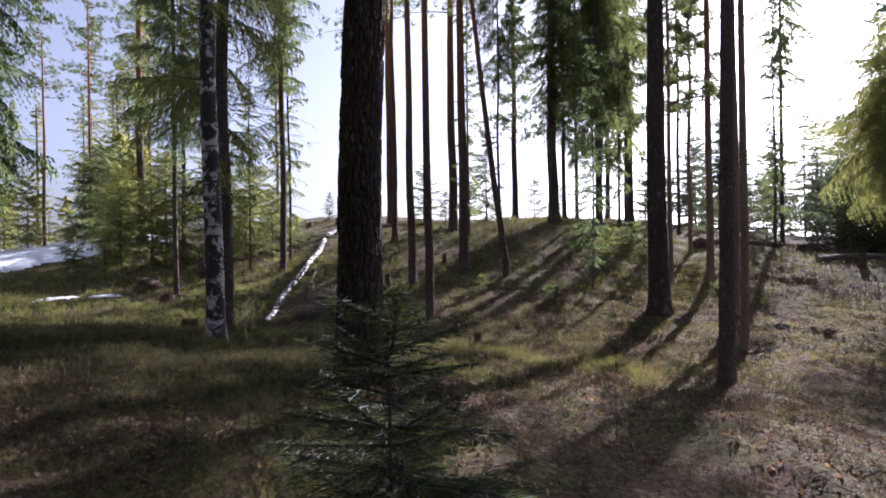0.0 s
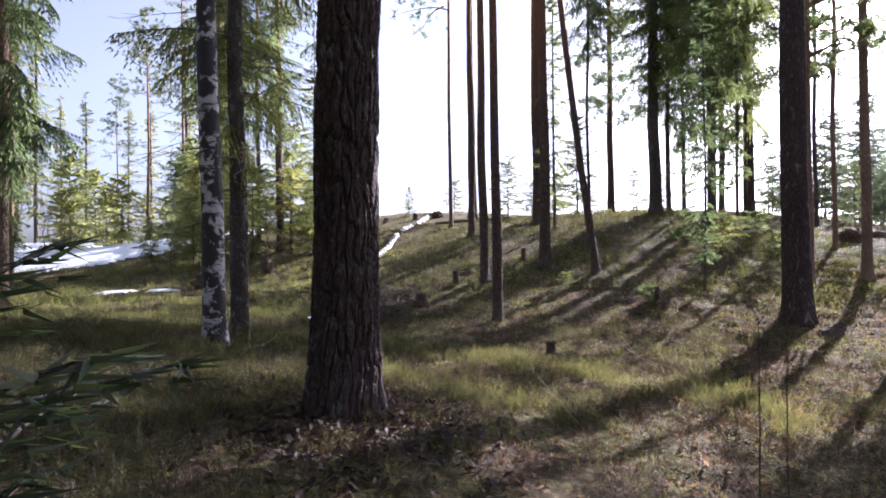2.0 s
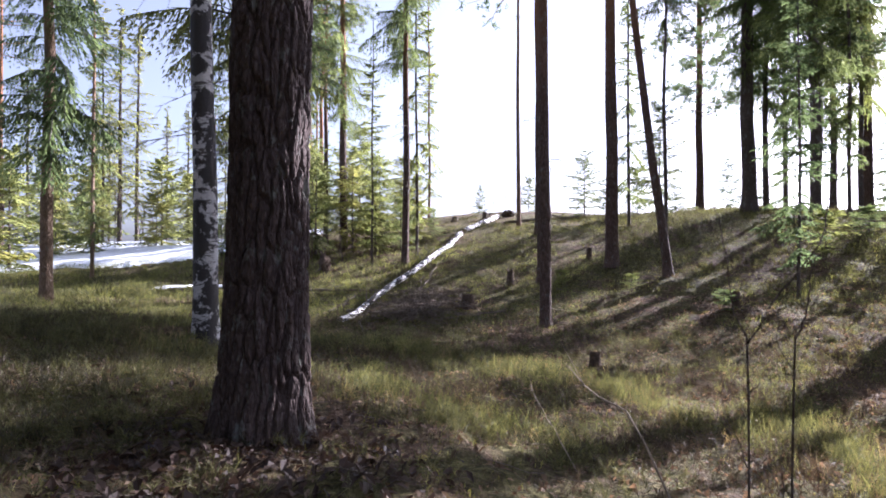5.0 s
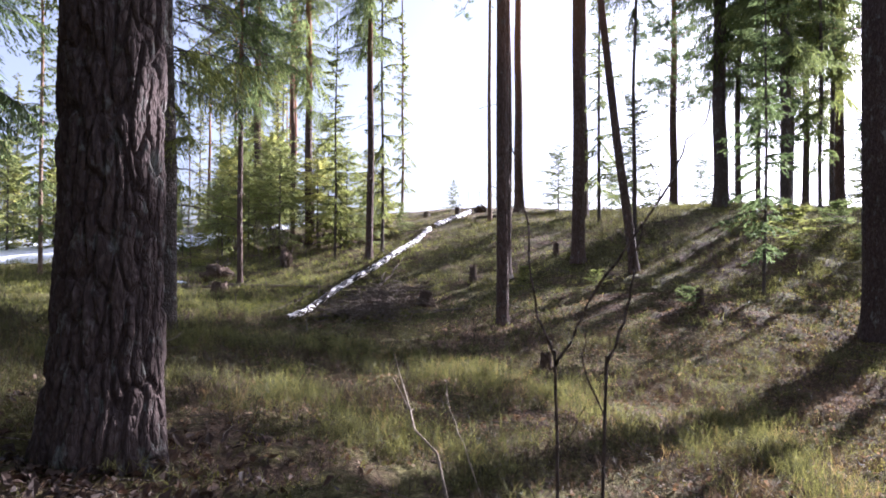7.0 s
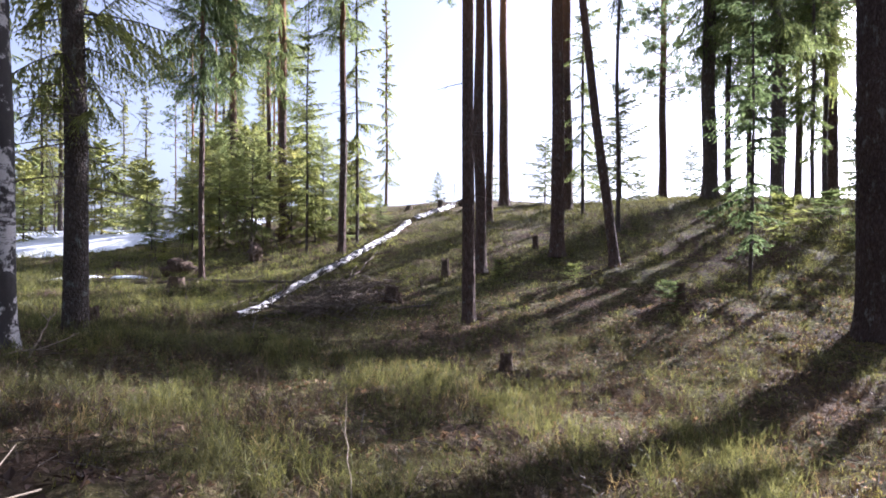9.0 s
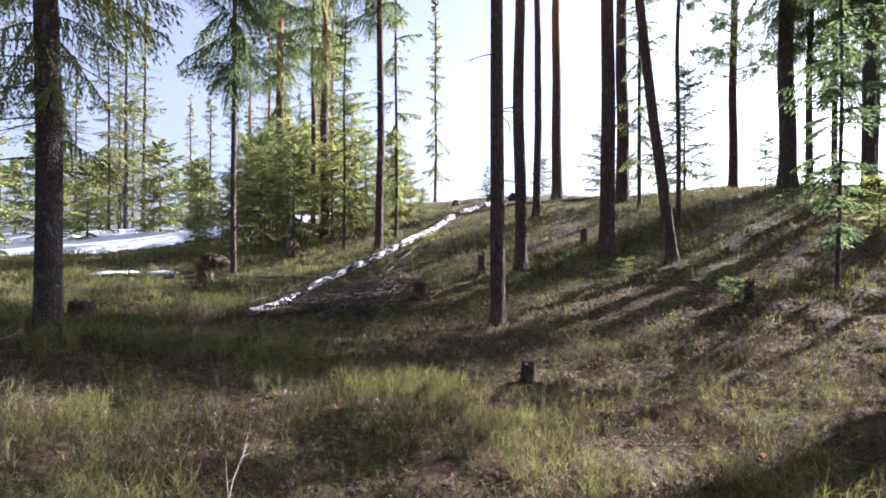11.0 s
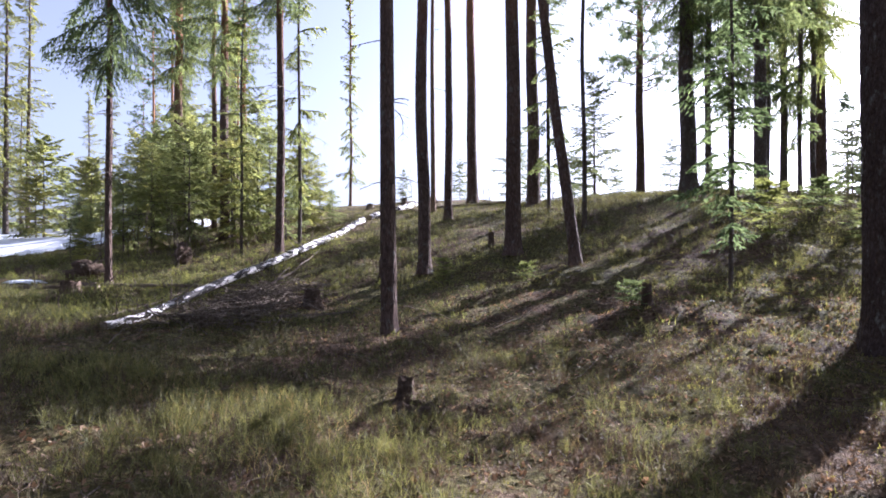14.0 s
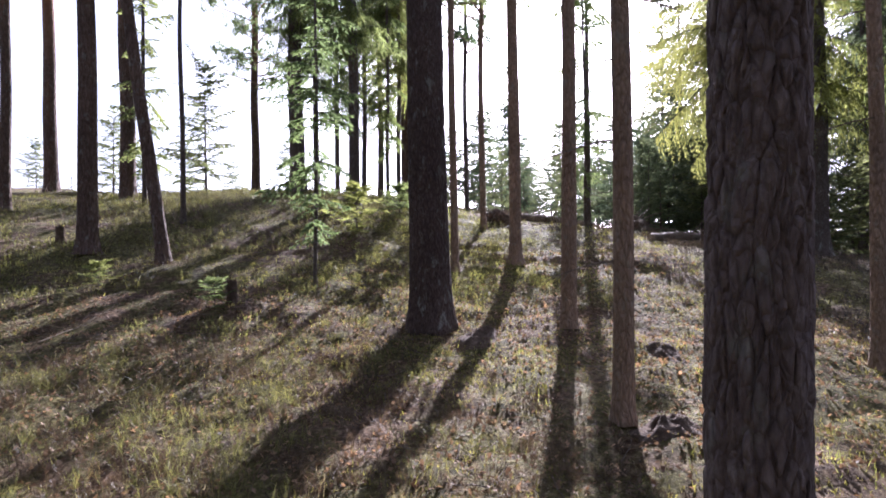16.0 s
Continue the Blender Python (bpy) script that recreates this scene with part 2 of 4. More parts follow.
def cells(u, v, period, seed=0):
    """Edge distance and a random number for jittered cells in the plane, wrapped in u."""
    iu, iv = np.floor(u).astype(np.int64), np.floor(v).astype(np.int64)
    d1, d2, own = np.full(u.shape, 9.0), np.full(u.shape, 9.0), np.zeros(u.shape)
    for a in (-1, 0, 1):
        for b in (-1, 0, 1):
            cu, cv = iu + a, iv + b
            h = (cu % period) * 73856093 + cv * 19349663 + seed * 83492791
            h = (h ^ (h >> 11)) * 1274126177
            ju, jv = ((h >> 3) & 1023) / 1023, ((h >> 14) & 1023) / 1023
            d = np.hypot(cu + ju - u, cv + jv - v)
            d2 = np.where(d < d1, d1, np.minimum(d2, d))
            own = np.where(d < d1, ((h >> 7) & 1023) / 1023, own)
            d1 = np.minimum(d1, d)
    return d2 - d1, own


def tube(path, radii, sides=6, base=0):
    """Points and quads of a round, capless tube along a path."""
    path, radii = np.asarray(path, float), np.asarray(radii, float)
    tang = np.gradient(path, axis=0)
    tang /= np.linalg.norm(tang, axis=1)[:, None] + 1e-9
    ref = np.where(np.abs(tang[:, 2:3]) > 0.9, [[1.0, 0, 0]], [[0, 0, 1.0]])
    a = np.cross(tang, ref)
    a /= np.linalg.norm(a, axis=1)[:, None] + 1e-9
    b = np.cross(tang, a)
    th = np.linspace(0, 2 * np.pi, sides, endpoint=False)
    v = path[:, None] + radii[:, None, None] * (np.cos(th)[None, :, None] * a[:, None] + np.sin(th)[None, :, None] * b[:, None])
    return v.reshape(-1, 3), ring_quads(len(path), sides, base)


def ring_quads(n, sides, base=0):
    i, j = np.meshgrid(np.arange(n - 1), np.arange(sides), indexing="ij")
    k = (j + 1) % sides
    return (base + np.stack([i * sides + j, i * sides + k, (i + 1) * sides + k, (i + 1) * sides + j], -1)).reshape(-1, 4)


class Heap:
    """Gathers points and faces of one kind into one mesh."""

    def __init__(self):
        self.v, self.f, self.n = [], [], 0

    def add(self, v, f):
        self.v.append(v)
        self.f.append(f + self.n)
        self.n += len(v)

    def mesh(self, name, mat, smooth=False):
        return np_mesh(name, np.concatenate(self.v), np.concatenate(self.f), mat, smooth)


# ---- ground ----
HILL = [[-2.89, -1.67, -0.62, -0.2, -0.33, -0.55, -0.53, -0.43, -0.28],
        [-2.36, -1.62, -0.75, 0.15, -0.55, -1.13, -0.86, -0.53, -0.19],
        [-1.67, -1.17, -0.34, 0.75, -0.46, -0.82, -0.98, -0.57, -0.15],
        [-0.79, -0.45, -0.14, -0.77, -1.31, -1.38, -1.09, -0.37, -0.24],
        [-0.04, -0.23, -0.28, -0.53, -0.27, 0.57, 1.0, 0.28, -0.46],
        [0.43, 0.5, 0.83, 1.42, 1.83, 2.49, 1.49, 0.24, -0.0],
        [1.1, 2.29, 2.57, 2.45, 2.53, 2.87, 2.4, 1.32, 1.17],
        [1.48, 2.58, 3.14, 3.74, 3.04, 2.94, 2.92, 2.29, 1.42]]


def bspline(u, n):
    u = np.clip(u, 0, n - 1.0001)
    i = u.astype(int)
    f = u - i
    w = ((1 - f) ** 3 / 6, (3 * f ** 3 - 6 * f ** 2 + 4) / 6, (-3 * f ** 3 + 3 * f ** 2 + 3 * f + 1) / 6, f ** 3 / 6)
    return [(np.clip(i - 1 + k, 0, n - 1), w[k]) for k in range(4)]


def lay(x, y):
    """Height of the ground's broad lie."""
    x, y = np.atleast_1d(np.asarray(x, float)), np.atleast_1d(np.asarray(y, float))
    c, z = np.array(HILL), 0.0
    for j, wy in bspline((y + 6) / 6, 8):
        for i, wx in bspline((x + 24) / 6, 9):
            z = z + wy * wx * c[j, i]
    far = np.maximum(0, np.hypot(x, y - 15) - 45)
    return z - 0.012 * far


def ground(x, y):
    """Height of the ground with its hummocks."""
    x, y = np.atleast_1d(np.asarray(x, float)), np.atleast_1d(np.asarray(y, float))
    p = np.stack([x, y, 0 * x], 1)
    return lay(x, y) + 0.07 * vnoise(p * 0.9, 3) + 0.05 * vnoise(p * 2.7, 4) + 0.024 * vnoise(p * 8, 5)


def gz(x, y):
    return float(ground(x, y)[0])


def lines(fine0, fine1, step, lo, hi, grow=1.12):
    up, dn, s = [fine1], [fine0], step
    while up[-1] < hi or dn[-1] > lo:
        s *= grow
        up.append(up[-1] + s)
        dn.append(dn[-1] - s)
    return np.array(sorted(dn[1:]) + list(np.arange(fine0, fine1, step)) + up)


gx, gy = lines(-9, 11, 0.09, -900, 900), lines(1.5, 19, 0.09, -900, 900)
mx, my = np.meshgrid(gx, gy)
gi, gj = np.meshgrid(np.arange(len(gx) - 1), np.arange(len(gy) - 1))
q0 = (gj * len(gx) + gi).ravel()
soil = new("ground", np_mesh("ground", np.stack([mx.ravel(), my.ravel(), ground(mx.ravel(), my.ravel())], 1),
                             np.stack([q0, q0 + 1, q0 + 1 + len(gx), q0 + len(gx)], 1), GROUND, True))
tagged(soil, "brown forest floor of needles, litter and moss", "ground", kind="structure")


# ---- snow ----
def snow_patch(cx, cy, rx, ry, turn, depth, seed, step=0.25):
    xs, ys = np.arange(-rx * 1.3, rx * 1.3, step), np.arange(-ry * 1.3, ry * 1.3, step)
    a, b = np.meshgrid(xs, ys)
    c, s = math.cos(turn), math.sin(turn)
    x, y = cx + c * a - s * b, cy + s * a + c * b
    p = np.stack([x.ravel(), y.ravel(), 0 * x.ravel()], 1)
    r = 1 - (a / rx) ** 2 - (b / ry) ** 2
    m = r.ravel() + 0.55 * vnoise(p * 0.45, seed) + 0.25 * vnoise(p * 1.7, seed + 1)
    z = lay(x.ravel(), y.ravel()) + min(0.09, depth * 0.4) + np.clip(m, -0.6, 0.5) * depth + 0.01 * vnoise(p * 5, seed)
    n = len(xs)
    i, j = np.meshgrid(np.arange(n - 1), np.arange(len(ys) - 1))
    q = (j * n + i).ravel()
    f = np.stack([q, q + 1, q + 1 + n, q + n], 1)
    f = f[(m[f] > -0.35).all(1)]
    ob = new("snow_patch", np_mesh("snow_patch", np.stack([x.ravel(), y.ravel(), z], 1), f, SNOW, True))
    tagged(ob, "melting patch of old white snow on the forest floor", "snow", "snow patches", "structure")


snow_patch(-24.0, 25.0, 10.0, 4.6, 0.55, 0.35, 11)
snow_patch(-36.0, 30.0, 9.0, 5.0, 0.3, 0.4, 12)
snow_patch(-12.0, 16.5, 0.55, 0.2, 0.95, 0.09, 13, 0.05)
snow_patch(-10.8, 17.1, 0.45, 0.16, 0.3, 0.09, 14, 0.04)


# ---- trees ----
def trunk_mesh(dia, height, mat, lean=(0, 0), sides=18, bark=0.0, cell=0.07, flare=0.35, seed=0, fine_to=0.0, aspect=5.0, step=0.4, sway=0.05, taper=0.75, warp=0.45):
    """Tapered trunk from a little under the ground, with root flare and, near the camera, plated bark in relief."""
    zs = np.concatenate([np.arange(-0.35, fine_to, 0.012)] * (fine_to > 0) + [np.arange(max(fine_to, -0.35), min(1.6, height), 0.12)] * (fine_to < 1.6)
                        + [np.arange(max(fine_to, 1.6), height + 0.01, step)])
    th = np.linspace(0, 2 * np.pi, sides, endpoint=False)
    z, t = np.meshgrid(zs, th, indexing="ij")
    r0 = dia / 2
    up = np.clip(z, 0, None)
    r = r0 * (1 - taper * (up / height) ** 1.1) + r0 * flare * np.exp(-up / (0.6 * dia + 0.02)) * (1 + 0.35 * np.sin(5 * t + seed) + 0.25 * np.sin(3 * t + 2 * seed))
    p = np.stack([np.cos(t).ravel() * 1.5, np.sin(t).ravel() * 1.5, z.ravel() * 1.2 + seed * 7.3], 1)
    r = r * (1 + 0.035 * vnoise(p, seed).reshape(r.shape))
    if bark:
        per = max(6, int(round(np.pi * dia / cell)))
        wob = warp * vnoise(np.stack([np.cos(t).ravel() * 3, np.sin(t).ravel() * 3, z.ravel() * 5], 1), seed + 5).reshape(r.shape)
        e, own = cells(t / (2 * np.pi) * per + wob, z / (cell * aspect) + wob, per, seed)
        e2, own2 = cells(t / (2 * np.pi) * per * 2 + wob, z / (cell * 1.3) - wob, per * 2, seed + 1)
        r = r + bark * (np.clip(e * 3.2, 0, 1) ** 0.7 - 0.85 + 0.4 * own) + 0.2 * bark * (np.clip(e2 * 5, 0, 1) ** 0.6 + 0.7 * own2)
    q = np.stack([0 * zs, 0 * zs, zs * 0.35 + seed * 3.1], 1)
    cx = lean[0] * np.clip(zs, 0, None) + sway * vnoise(q, seed) * np.clip(zs / 3, 0, 1)
    cy = lean[1] * np.clip(zs, 0, None) + sway * vnoise(q + 40, seed) * np.clip(zs / 3, 0, 1)
    v = np.stack([cx[:, None] + r * np.cos(t), cy[:, None] + r * np.sin(t), z], -1).reshape(-1, 3)
    return np_mesh("trunk", v, ring_quads(len(zs), sides), mat, True)


def spikes(p, d, length, width, rnd):
    """Slim triangles from the points p along the directions d."""
    side = np.cross(d, rnd.normal(size=d.shape))
    side /= np.linalg.norm(side, axis=1)[:, None] + 1e-9
    w, l = np.asarray(width).reshape(-1, 1), np.asarray(length).reshape(-1, 1)
    v = np.stack([p - side * w / 2, p + side * w / 2, p + d * l], 1).reshape(-1, 3)
    return v, np.arange(len(v)).reshape(-1, 3)


def spray(length, rnd, droop=0.35, hang=0.25, dense=1.0, bare=0.12, fat=1.0):
    """A spruce bough along +x: side twigs on both sides, each set with needled twiglets."""
    n = max(5, int(length / 0.075 * dense))
    s = np.linspace(bare, 1, n)
    ax = lambda u: np.stack([length * u * (1 - 0.12 * u * droop), 0.04 * length * np.sin(3 * u), length * (0.12 * u - droop * u ** 2 + 0.28 * droop * u ** 4)], -1)
    P, D, L, W = [], [], [], []
    for u in s:
        o = ax(np.array([u]))[0]
        for sg in (-1, 1):
            tl = length * (0.42 * (1 - u) ** 0.75 + 0.06) * rnd.uniform(0.6, 1.1)
            a = radians(rnd.uniform(38, 62))
            d = np.array([math.cos(a), sg * math.sin(a), -hang * rnd.uniform(0.3, 1.6)])
            d /= np.linalg.norm(d)
            k = max(3, int(tl / 0.05 * dense))
            w = np.linspace(0.1, 1.0, k)
            pts = o + d * tl * w[:, None] + np.array([0, 0, -1.0]) * (hang * tl * 0.5 * w ** 2)[:, None]
            for sh in (-1, 1):
                dd = d + sh * 0.75 * np.cross(d, [0, 0, 1.0]) + rnd.normal(0, 0.22, (k, 3)) + [0, 0, -hang * 0.4]
                P.append(pts), D.append(dd), L.append(rnd.uniform(0.05, 0.11, k) * (1.25 - 0.5 * w) * (0.7 + 0.3 * fat)), W.append(np.full(k, 0.022 * fat))
            P.append(np.stack([o, pts[k // 2]])), D.append(np.stack([d, d])), L.append(np.array([tl * 0.7, tl * 0.6])), W.append(np.array([0.028, 0.024]) * fat)
    P, D = np.concatenate(P), np.concatenate(D)
    D /= np.linalg.norm(D, axis=1)[:, None]
    v, f = spikes(P, D, np.concatenate(L), np.concatenate(W), rnd)
    u = np.linspace(0, 1, 5)
    wv, wf = tube(ax(u), np.linspace(0.012, 0.003, 5) * (0.4 + 0.6 * length), 4)
    return v, f, wv, wf


def turned(v, az, tilt, at):
    ca, sa, ct_, st_ = math.cos(az), math.sin(az), math.cos(tilt), math.sin(tilt)
    x, y, z = v[:, 0] * ct_ - v[:, 2] * st_, v[:, 1], v[:, 0] * st_ + v[:, 2] * ct_
    return np.stack([x * ca - y * sa, x * sa + y * ca, z], 1) + at


def spruce_crown(height, start, reach, seed, leaf, droop=0.35, hang=0.25, whorl=0.4, per=5, top_reach=0.12, dense=1.0, gaps=0.0, fat=1.0, sector=None, wild=0.25):
    """Needles and boughs of a spruce, as two meshes round an upright axis."""
    rnd = np.random.default_rng(seed)
    sizes = [reach * k for k in (1.0, 0.8, 0.6, 0.42, 0.25)]
    lib = [[spray(max(0.12, l), rnd, droop, hang, dense, fat=fat) for _ in range(2)] for l in sizes]
    leaves, wood = Heap(), Heap()
    z = start
    while z < height - 0.08:
        f = (z - start) / (height - start)
        l = reach * (top_reach + (1 - top_reach) * (1 - f) ** 0.8) * (0.65 + 0.35 * min(1, f * 5 + 0.2))
        k = int(np.argmin([abs(s - l) for s in sizes]))
        a0 = rnd.uniform(0, 6.28)
        for i in range(per):
            az, tilt = a0 + 6.28 * i / per + rnd.normal(0, wild), 0.55 * f - 0.1 + rnd.normal(0, 0.12 + 0.25 * wild)
            lump = vnoise(np.array([[1.4 * math.cos(az), 1.4 * math.sin(az), z * 0.8]]), seed)[0]
            if rnd.random() < gaps - 0.9 * wild * lump:
                continue
            lv, lf, wv, wf = lib[k][rnd.integers(2)]
            sc = l / sizes[k] * rnd.uniform(0.6 - 0.4 * wild, 1.2 + 0.2 * wild)
            if sector:
                az = sector[0] + rnd.uniform(-0.5, 0.5) * sector[1]
            at = np.array([0, 0, z + rnd.uniform(-0.5, 0.5) * whorl])
            leaves.add(turned(lv * sc, az, tilt, at), lf)
            wood.add(turned(wv * sc, az, tilt, at), wf)
        z += whorl * (1 - 0.55 * f)
    return leaves.mesh("needles", leaf), wood.mesh("branchwood", SPRUCE_BARK, True)


def pine_crown(height, start, reach, seed, limbs=26, tufts=14, leaf=None):
    rnd = np.random.default_rng(seed)
    leaves, wood = Heap(), Heap()
    for i in range(limbs):
        f = (i + rnd.random()) / limbs
        z, l, az = start + (height - start) * f, reach * (1.05 - 0.75 * f) * rnd.uniform(0.55, 1.1), rnd.uniform(0, 6.28)
        u = np.linspace(0, 1, 6)
        rise = rnd.uniform(-0.15, 0.35) + 0.4 * f
        pth = np.stack([l * u, 0.12 * l * np.sin(4 * u + i), l * (rise * u ** 1.5)], 1)
        wv, wf = tube(pth, np.linspace(0.035, 0.008, 6), 5)
        at = np.array([0, 0, z])
        wood.add(turned(wv, az, 0, at), wf)
        for j in range(tufts):
            c = pth[rnd.integers(2, 6)] + rnd.normal(0, 0.16 * l, 3) * [1, 1.2, 0.55] + [0.05 * l, 0, 0.06]
            d = rnd.normal(size=(20, 3)) + [0.3, 0, 0.5]
            d /= np.linalg.norm(d, axis=1)[:, None]
            v, fc = spikes(np.repeat(c[None], 20, 0) + rnd.normal(0, 0.05, (20, 3)), d, rnd.uniform(0.12, 0.24, 20), np.full(20, 0.035), rnd)
            leaves.add(turned(v, az, 0, at), fc)
    return leaves.mesh("needles", leaf or PINE_LEAF), wood.mesh("branchwood", SMOOTH_BARK, True)


def dead_branches(ob, dia, z0, z1, count, seed, length=0.8, droop=0.3):
    """Bare lower branches with side twigs, each a part of the tree."""
    rnd = np.random.default_rng(seed)
    for i in range(count):
        wood = Heap()
        az, l = rnd.uniform(0, 6.28), length * rnd.uniform(0.3, 1.2)
        at = np.array([0, 0, rnd.uniform(z0, z1)])
        u = np.linspace(0, 1, 6)
        pth = np.stack([dia * 0.3 + l * u, 0.1 * l * np.sin(3 * u + i), -droop * l * u ** 1.6], 1)
        v, f = tube(pth, np.linspace(0.010, 0.002, 6), 4)
        wood.add(turned(v, az, 0, at), f)
        for j in range(int(5 * l / 0.6)):
            b = pth[rnd.integers(1, 6)]
            d = np.array([0.6, rnd.choice([-1, 1]) * 0.7, -0.35]) + rnd.normal(0, 0.2, 3)
            q = b + d * (l * rnd.uniform(0.12, 0.3)) * np.array([[0], [0.5], [1.0]])
            v, f = tube(q, [0.004, 0.003, 0.001], 3)
            wood.add(turned(v, az, 0, at), f)
        part("dead_branch", wood.mesh("dead_branch", DEAD_WOOD, True), ob)


PINE_CROWNS = [pine_crown(19, 9.5 + i, 2.4, 100 + i, 26, 13) for i in range(3)]
LOW_PINE_CROWN = pine_crown(13, 4.2, 2.3, 110, 40, 20)
DARK_CROWN = spruce_crown(17, 2.1, 1.7, 118, SPRUCE_LEAF, 0.45, 1.3, 0.42, 5, gaps=0.5, dense=1.2, fat=0.9, wild=0.5)
SPRUCE_CROWNS = [spruce_crown(17, 3.2 + 1.1 * i, 1.7, 120 + i, SPRUCE_LEAF, 0.6, 1.4, 0.36, 5, gaps=0.30, dense=1.0, fat=1.25, top_reach=0.3, wild=0.55) for i in range(3)]
HIGH_SPRUCE_CROWNS = [spruce_crown(18, 5.5 + 1.5 * i, 1.6, 130 + i, SPRUCE_LEAF, 0.6, 1.4, 0.40, 5, gaps=0.36, dense=1.0, fat=1.25, top_reach=0.3, wild=0.55) for i in range(2)]
FAR_CROWNS = [spruce_crown(17, 2.4 + 1.0 * i, 2.1, 136 + i, FAR_LEAF, 0.45, 0.9, 0.5, 5, gaps=0.25, dense=0.5, fat=2.4, wild=0.45) for i in range(3)]
SIDE_CROWN = spruce_crown(7.6, 3.3, 2.9, 139, YOUNG_LEAF, 0.6, 1.9, 0.36, 5, gaps=0.22, dense=1.3, fat=0.85, sector=(2.6, 3.6), wild=0.4)
LITE_DARK_CROWNS = [spruce_crown(4.0, 0.25, 1.5, 176 + i, FAR_LEAF, 0.15, 0.35, 0.34, 5, dense=0.5, fat=2.2, gaps=0.2, top_reach=0.2) for i in range(2)]
# far left crowns: paler needles carry sunlight and haze in their colour
SUNLIT_FAR_CROWNS = [spruce_crown(17, 2.4 + 1.0 * i, 1.8, 166 + i, YOUNG_LEAF, 0.4, 0.7, 0.52, 5, gaps=0.35, dense=0.4, fat=2.8, wild=0.45) for i in range(2)]
NARROW_PINE_CROWN = pine_crown(16, 4.6, 1.3, 115, 44, 12)
FULL_SPRUCE_CROWNS = [spruce_crown(18, 4.2 + 1.2 * i, 1.8, 190 + i, SPRUCE_LEAF, 0.6, 1.5, 0.36, 6, gaps=0.30, dense=1.0, fat=1.3, top_reach=0.35, wild=0.5) for i in range(2)]
LITE_CROWNS = [spruce_crown(4.0, 0.3, 1.5, 160 + i, YOUNG_LEAF, 0.12, 0.3, 0.36, 5, dense=0.4, fat=3.0, gaps=0.2, top_reach=0.2) for i in range(2)]
YOUNG_CROWNS = [spruce_crown(4.0, 0.55, 1.6, 140 + i, YOUNG_LEAF, 0.14, 0.4, 0.27, 5, dense=0.8, fat=1.5, gaps=0.22, top_reach=0.2, wild=0.4) for i in range(4)]
THIN_CROWNS = [spruce_crown(7.5, 0.9, 0.95, 150 + i, SPRUCE_LEAF, 0.35, 0.5, 0.32, 4, gaps=0.25, dense=0.8, fat=1.5) for i in range(2)]

TREE_WORDS = {
    "pine": ("pine_tree", "tall straight pine with rough brown bark on the slope", PINE_BARK),
    "young": ("pine_tree", "slender pine with smooth light brown bark", SMOOTH_BARK),
    "spruce": ("spruce_tree", "slender spruce with grey-brown bark and hanging green boughs", SPRUCE_BARK),
}


def tree(kind, x, y, dia, height=18.0, crown=None, yaw=0.0, lean=(0, 0), seed=0, dead=0, dead_z=(1.5, 6), dead_len=0.8, label="", stretch=1.0, **more):
    name, words, mat = TREE_WORDS[kind]
    mat = more.pop("mat", mat)
    z = gz(x, y)
    ob = thing(name, x, y, z, label or words, "tree", "forest trees")
    part("trunk", trunk_mesh(dia, height, mat, lean, seed=seed, **more), ob)
    if crown:
        for me in crown:
            c = tagged(part(me.name.split(".")[0], me, ob), kind="stuff")
            c.matrix_local = Matrix.Translation((lean[0] * height * 0.6, lean[1] * height * 0.6, 0)) @ pose(0, 0, 0, 0, 0, yaw) @ Matrix.Diagonal((1, 1, stretch, 1))
    if dead:
        dead_branches(ob, dia, *dead_z, dead, 900 + seed, dead_len)
    return ob

P, H, S, T, F = PINE_CROWNS, HIGH_SPRUCE_CROWNS, SPRUCE_CROWNS, THIN_CROWNS, FULL_SPRUCE_CROWNS
# the near trunks
tree("pine", -0.89, 6.44, 0.52, 20, P[0], 20, (0.028, 0.01), 1, sides=240, bark=0.046, cell=0.062, aspect=6.5, fine_to=4.6, taper=0.55, flare=0.30, mat=PLATE_BARK,
     label="thick old pine with deeply furrowed plated bark on a mound")
tree("pine", 4.62, 8.45, 0.235, 17, P[1], 80, (0.015, 0.0), 2, sides=220, bark=0.015, cell=0.044, aspect=3.2, fine_to=3.2, warp=0.75, flare=0.25, mat=CRACKED_BARK,
     label="pine with dark cracked plates of bark beside the way")
tree("pine", 5.66, 14.32, 0.50, 22, P[2], 140, (-0.006, 0), 3, sides=140, bark=0.018, cell=0.05, fine_to=4.0, flare=0.34, mat=PLATE_BARK,
     label="thick straight pine with ridged red-brown bark casting a long shadow")
ob = tree("spruce", -4.05, 10.08, 0.27, 17, DARK_CROWN, 30, (0.0, 0.0), 4, 40, (1.7, 6.0), 1.5, sides=40, bark=0.006, cell=0.04, fine_to=3.5, flare=0.2,
          label="dark spruce trunk with dead twigs beside a birch")
birch = thing("birch_tree", -3.80, 9.02, gz(-3.8, 9.02), "birch with white bark broken by black patches", "tree", "forest trees")
part("trunk", trunk_mesh(0.31, 18, BIRCH_BARK, (-0.012, 0), 48, 0.006, 0.09, 0.3, 5, 4.0), birch)
dead_branches(birch, 0.2, 4, 9, 14, 77, 1.4, 0.5)
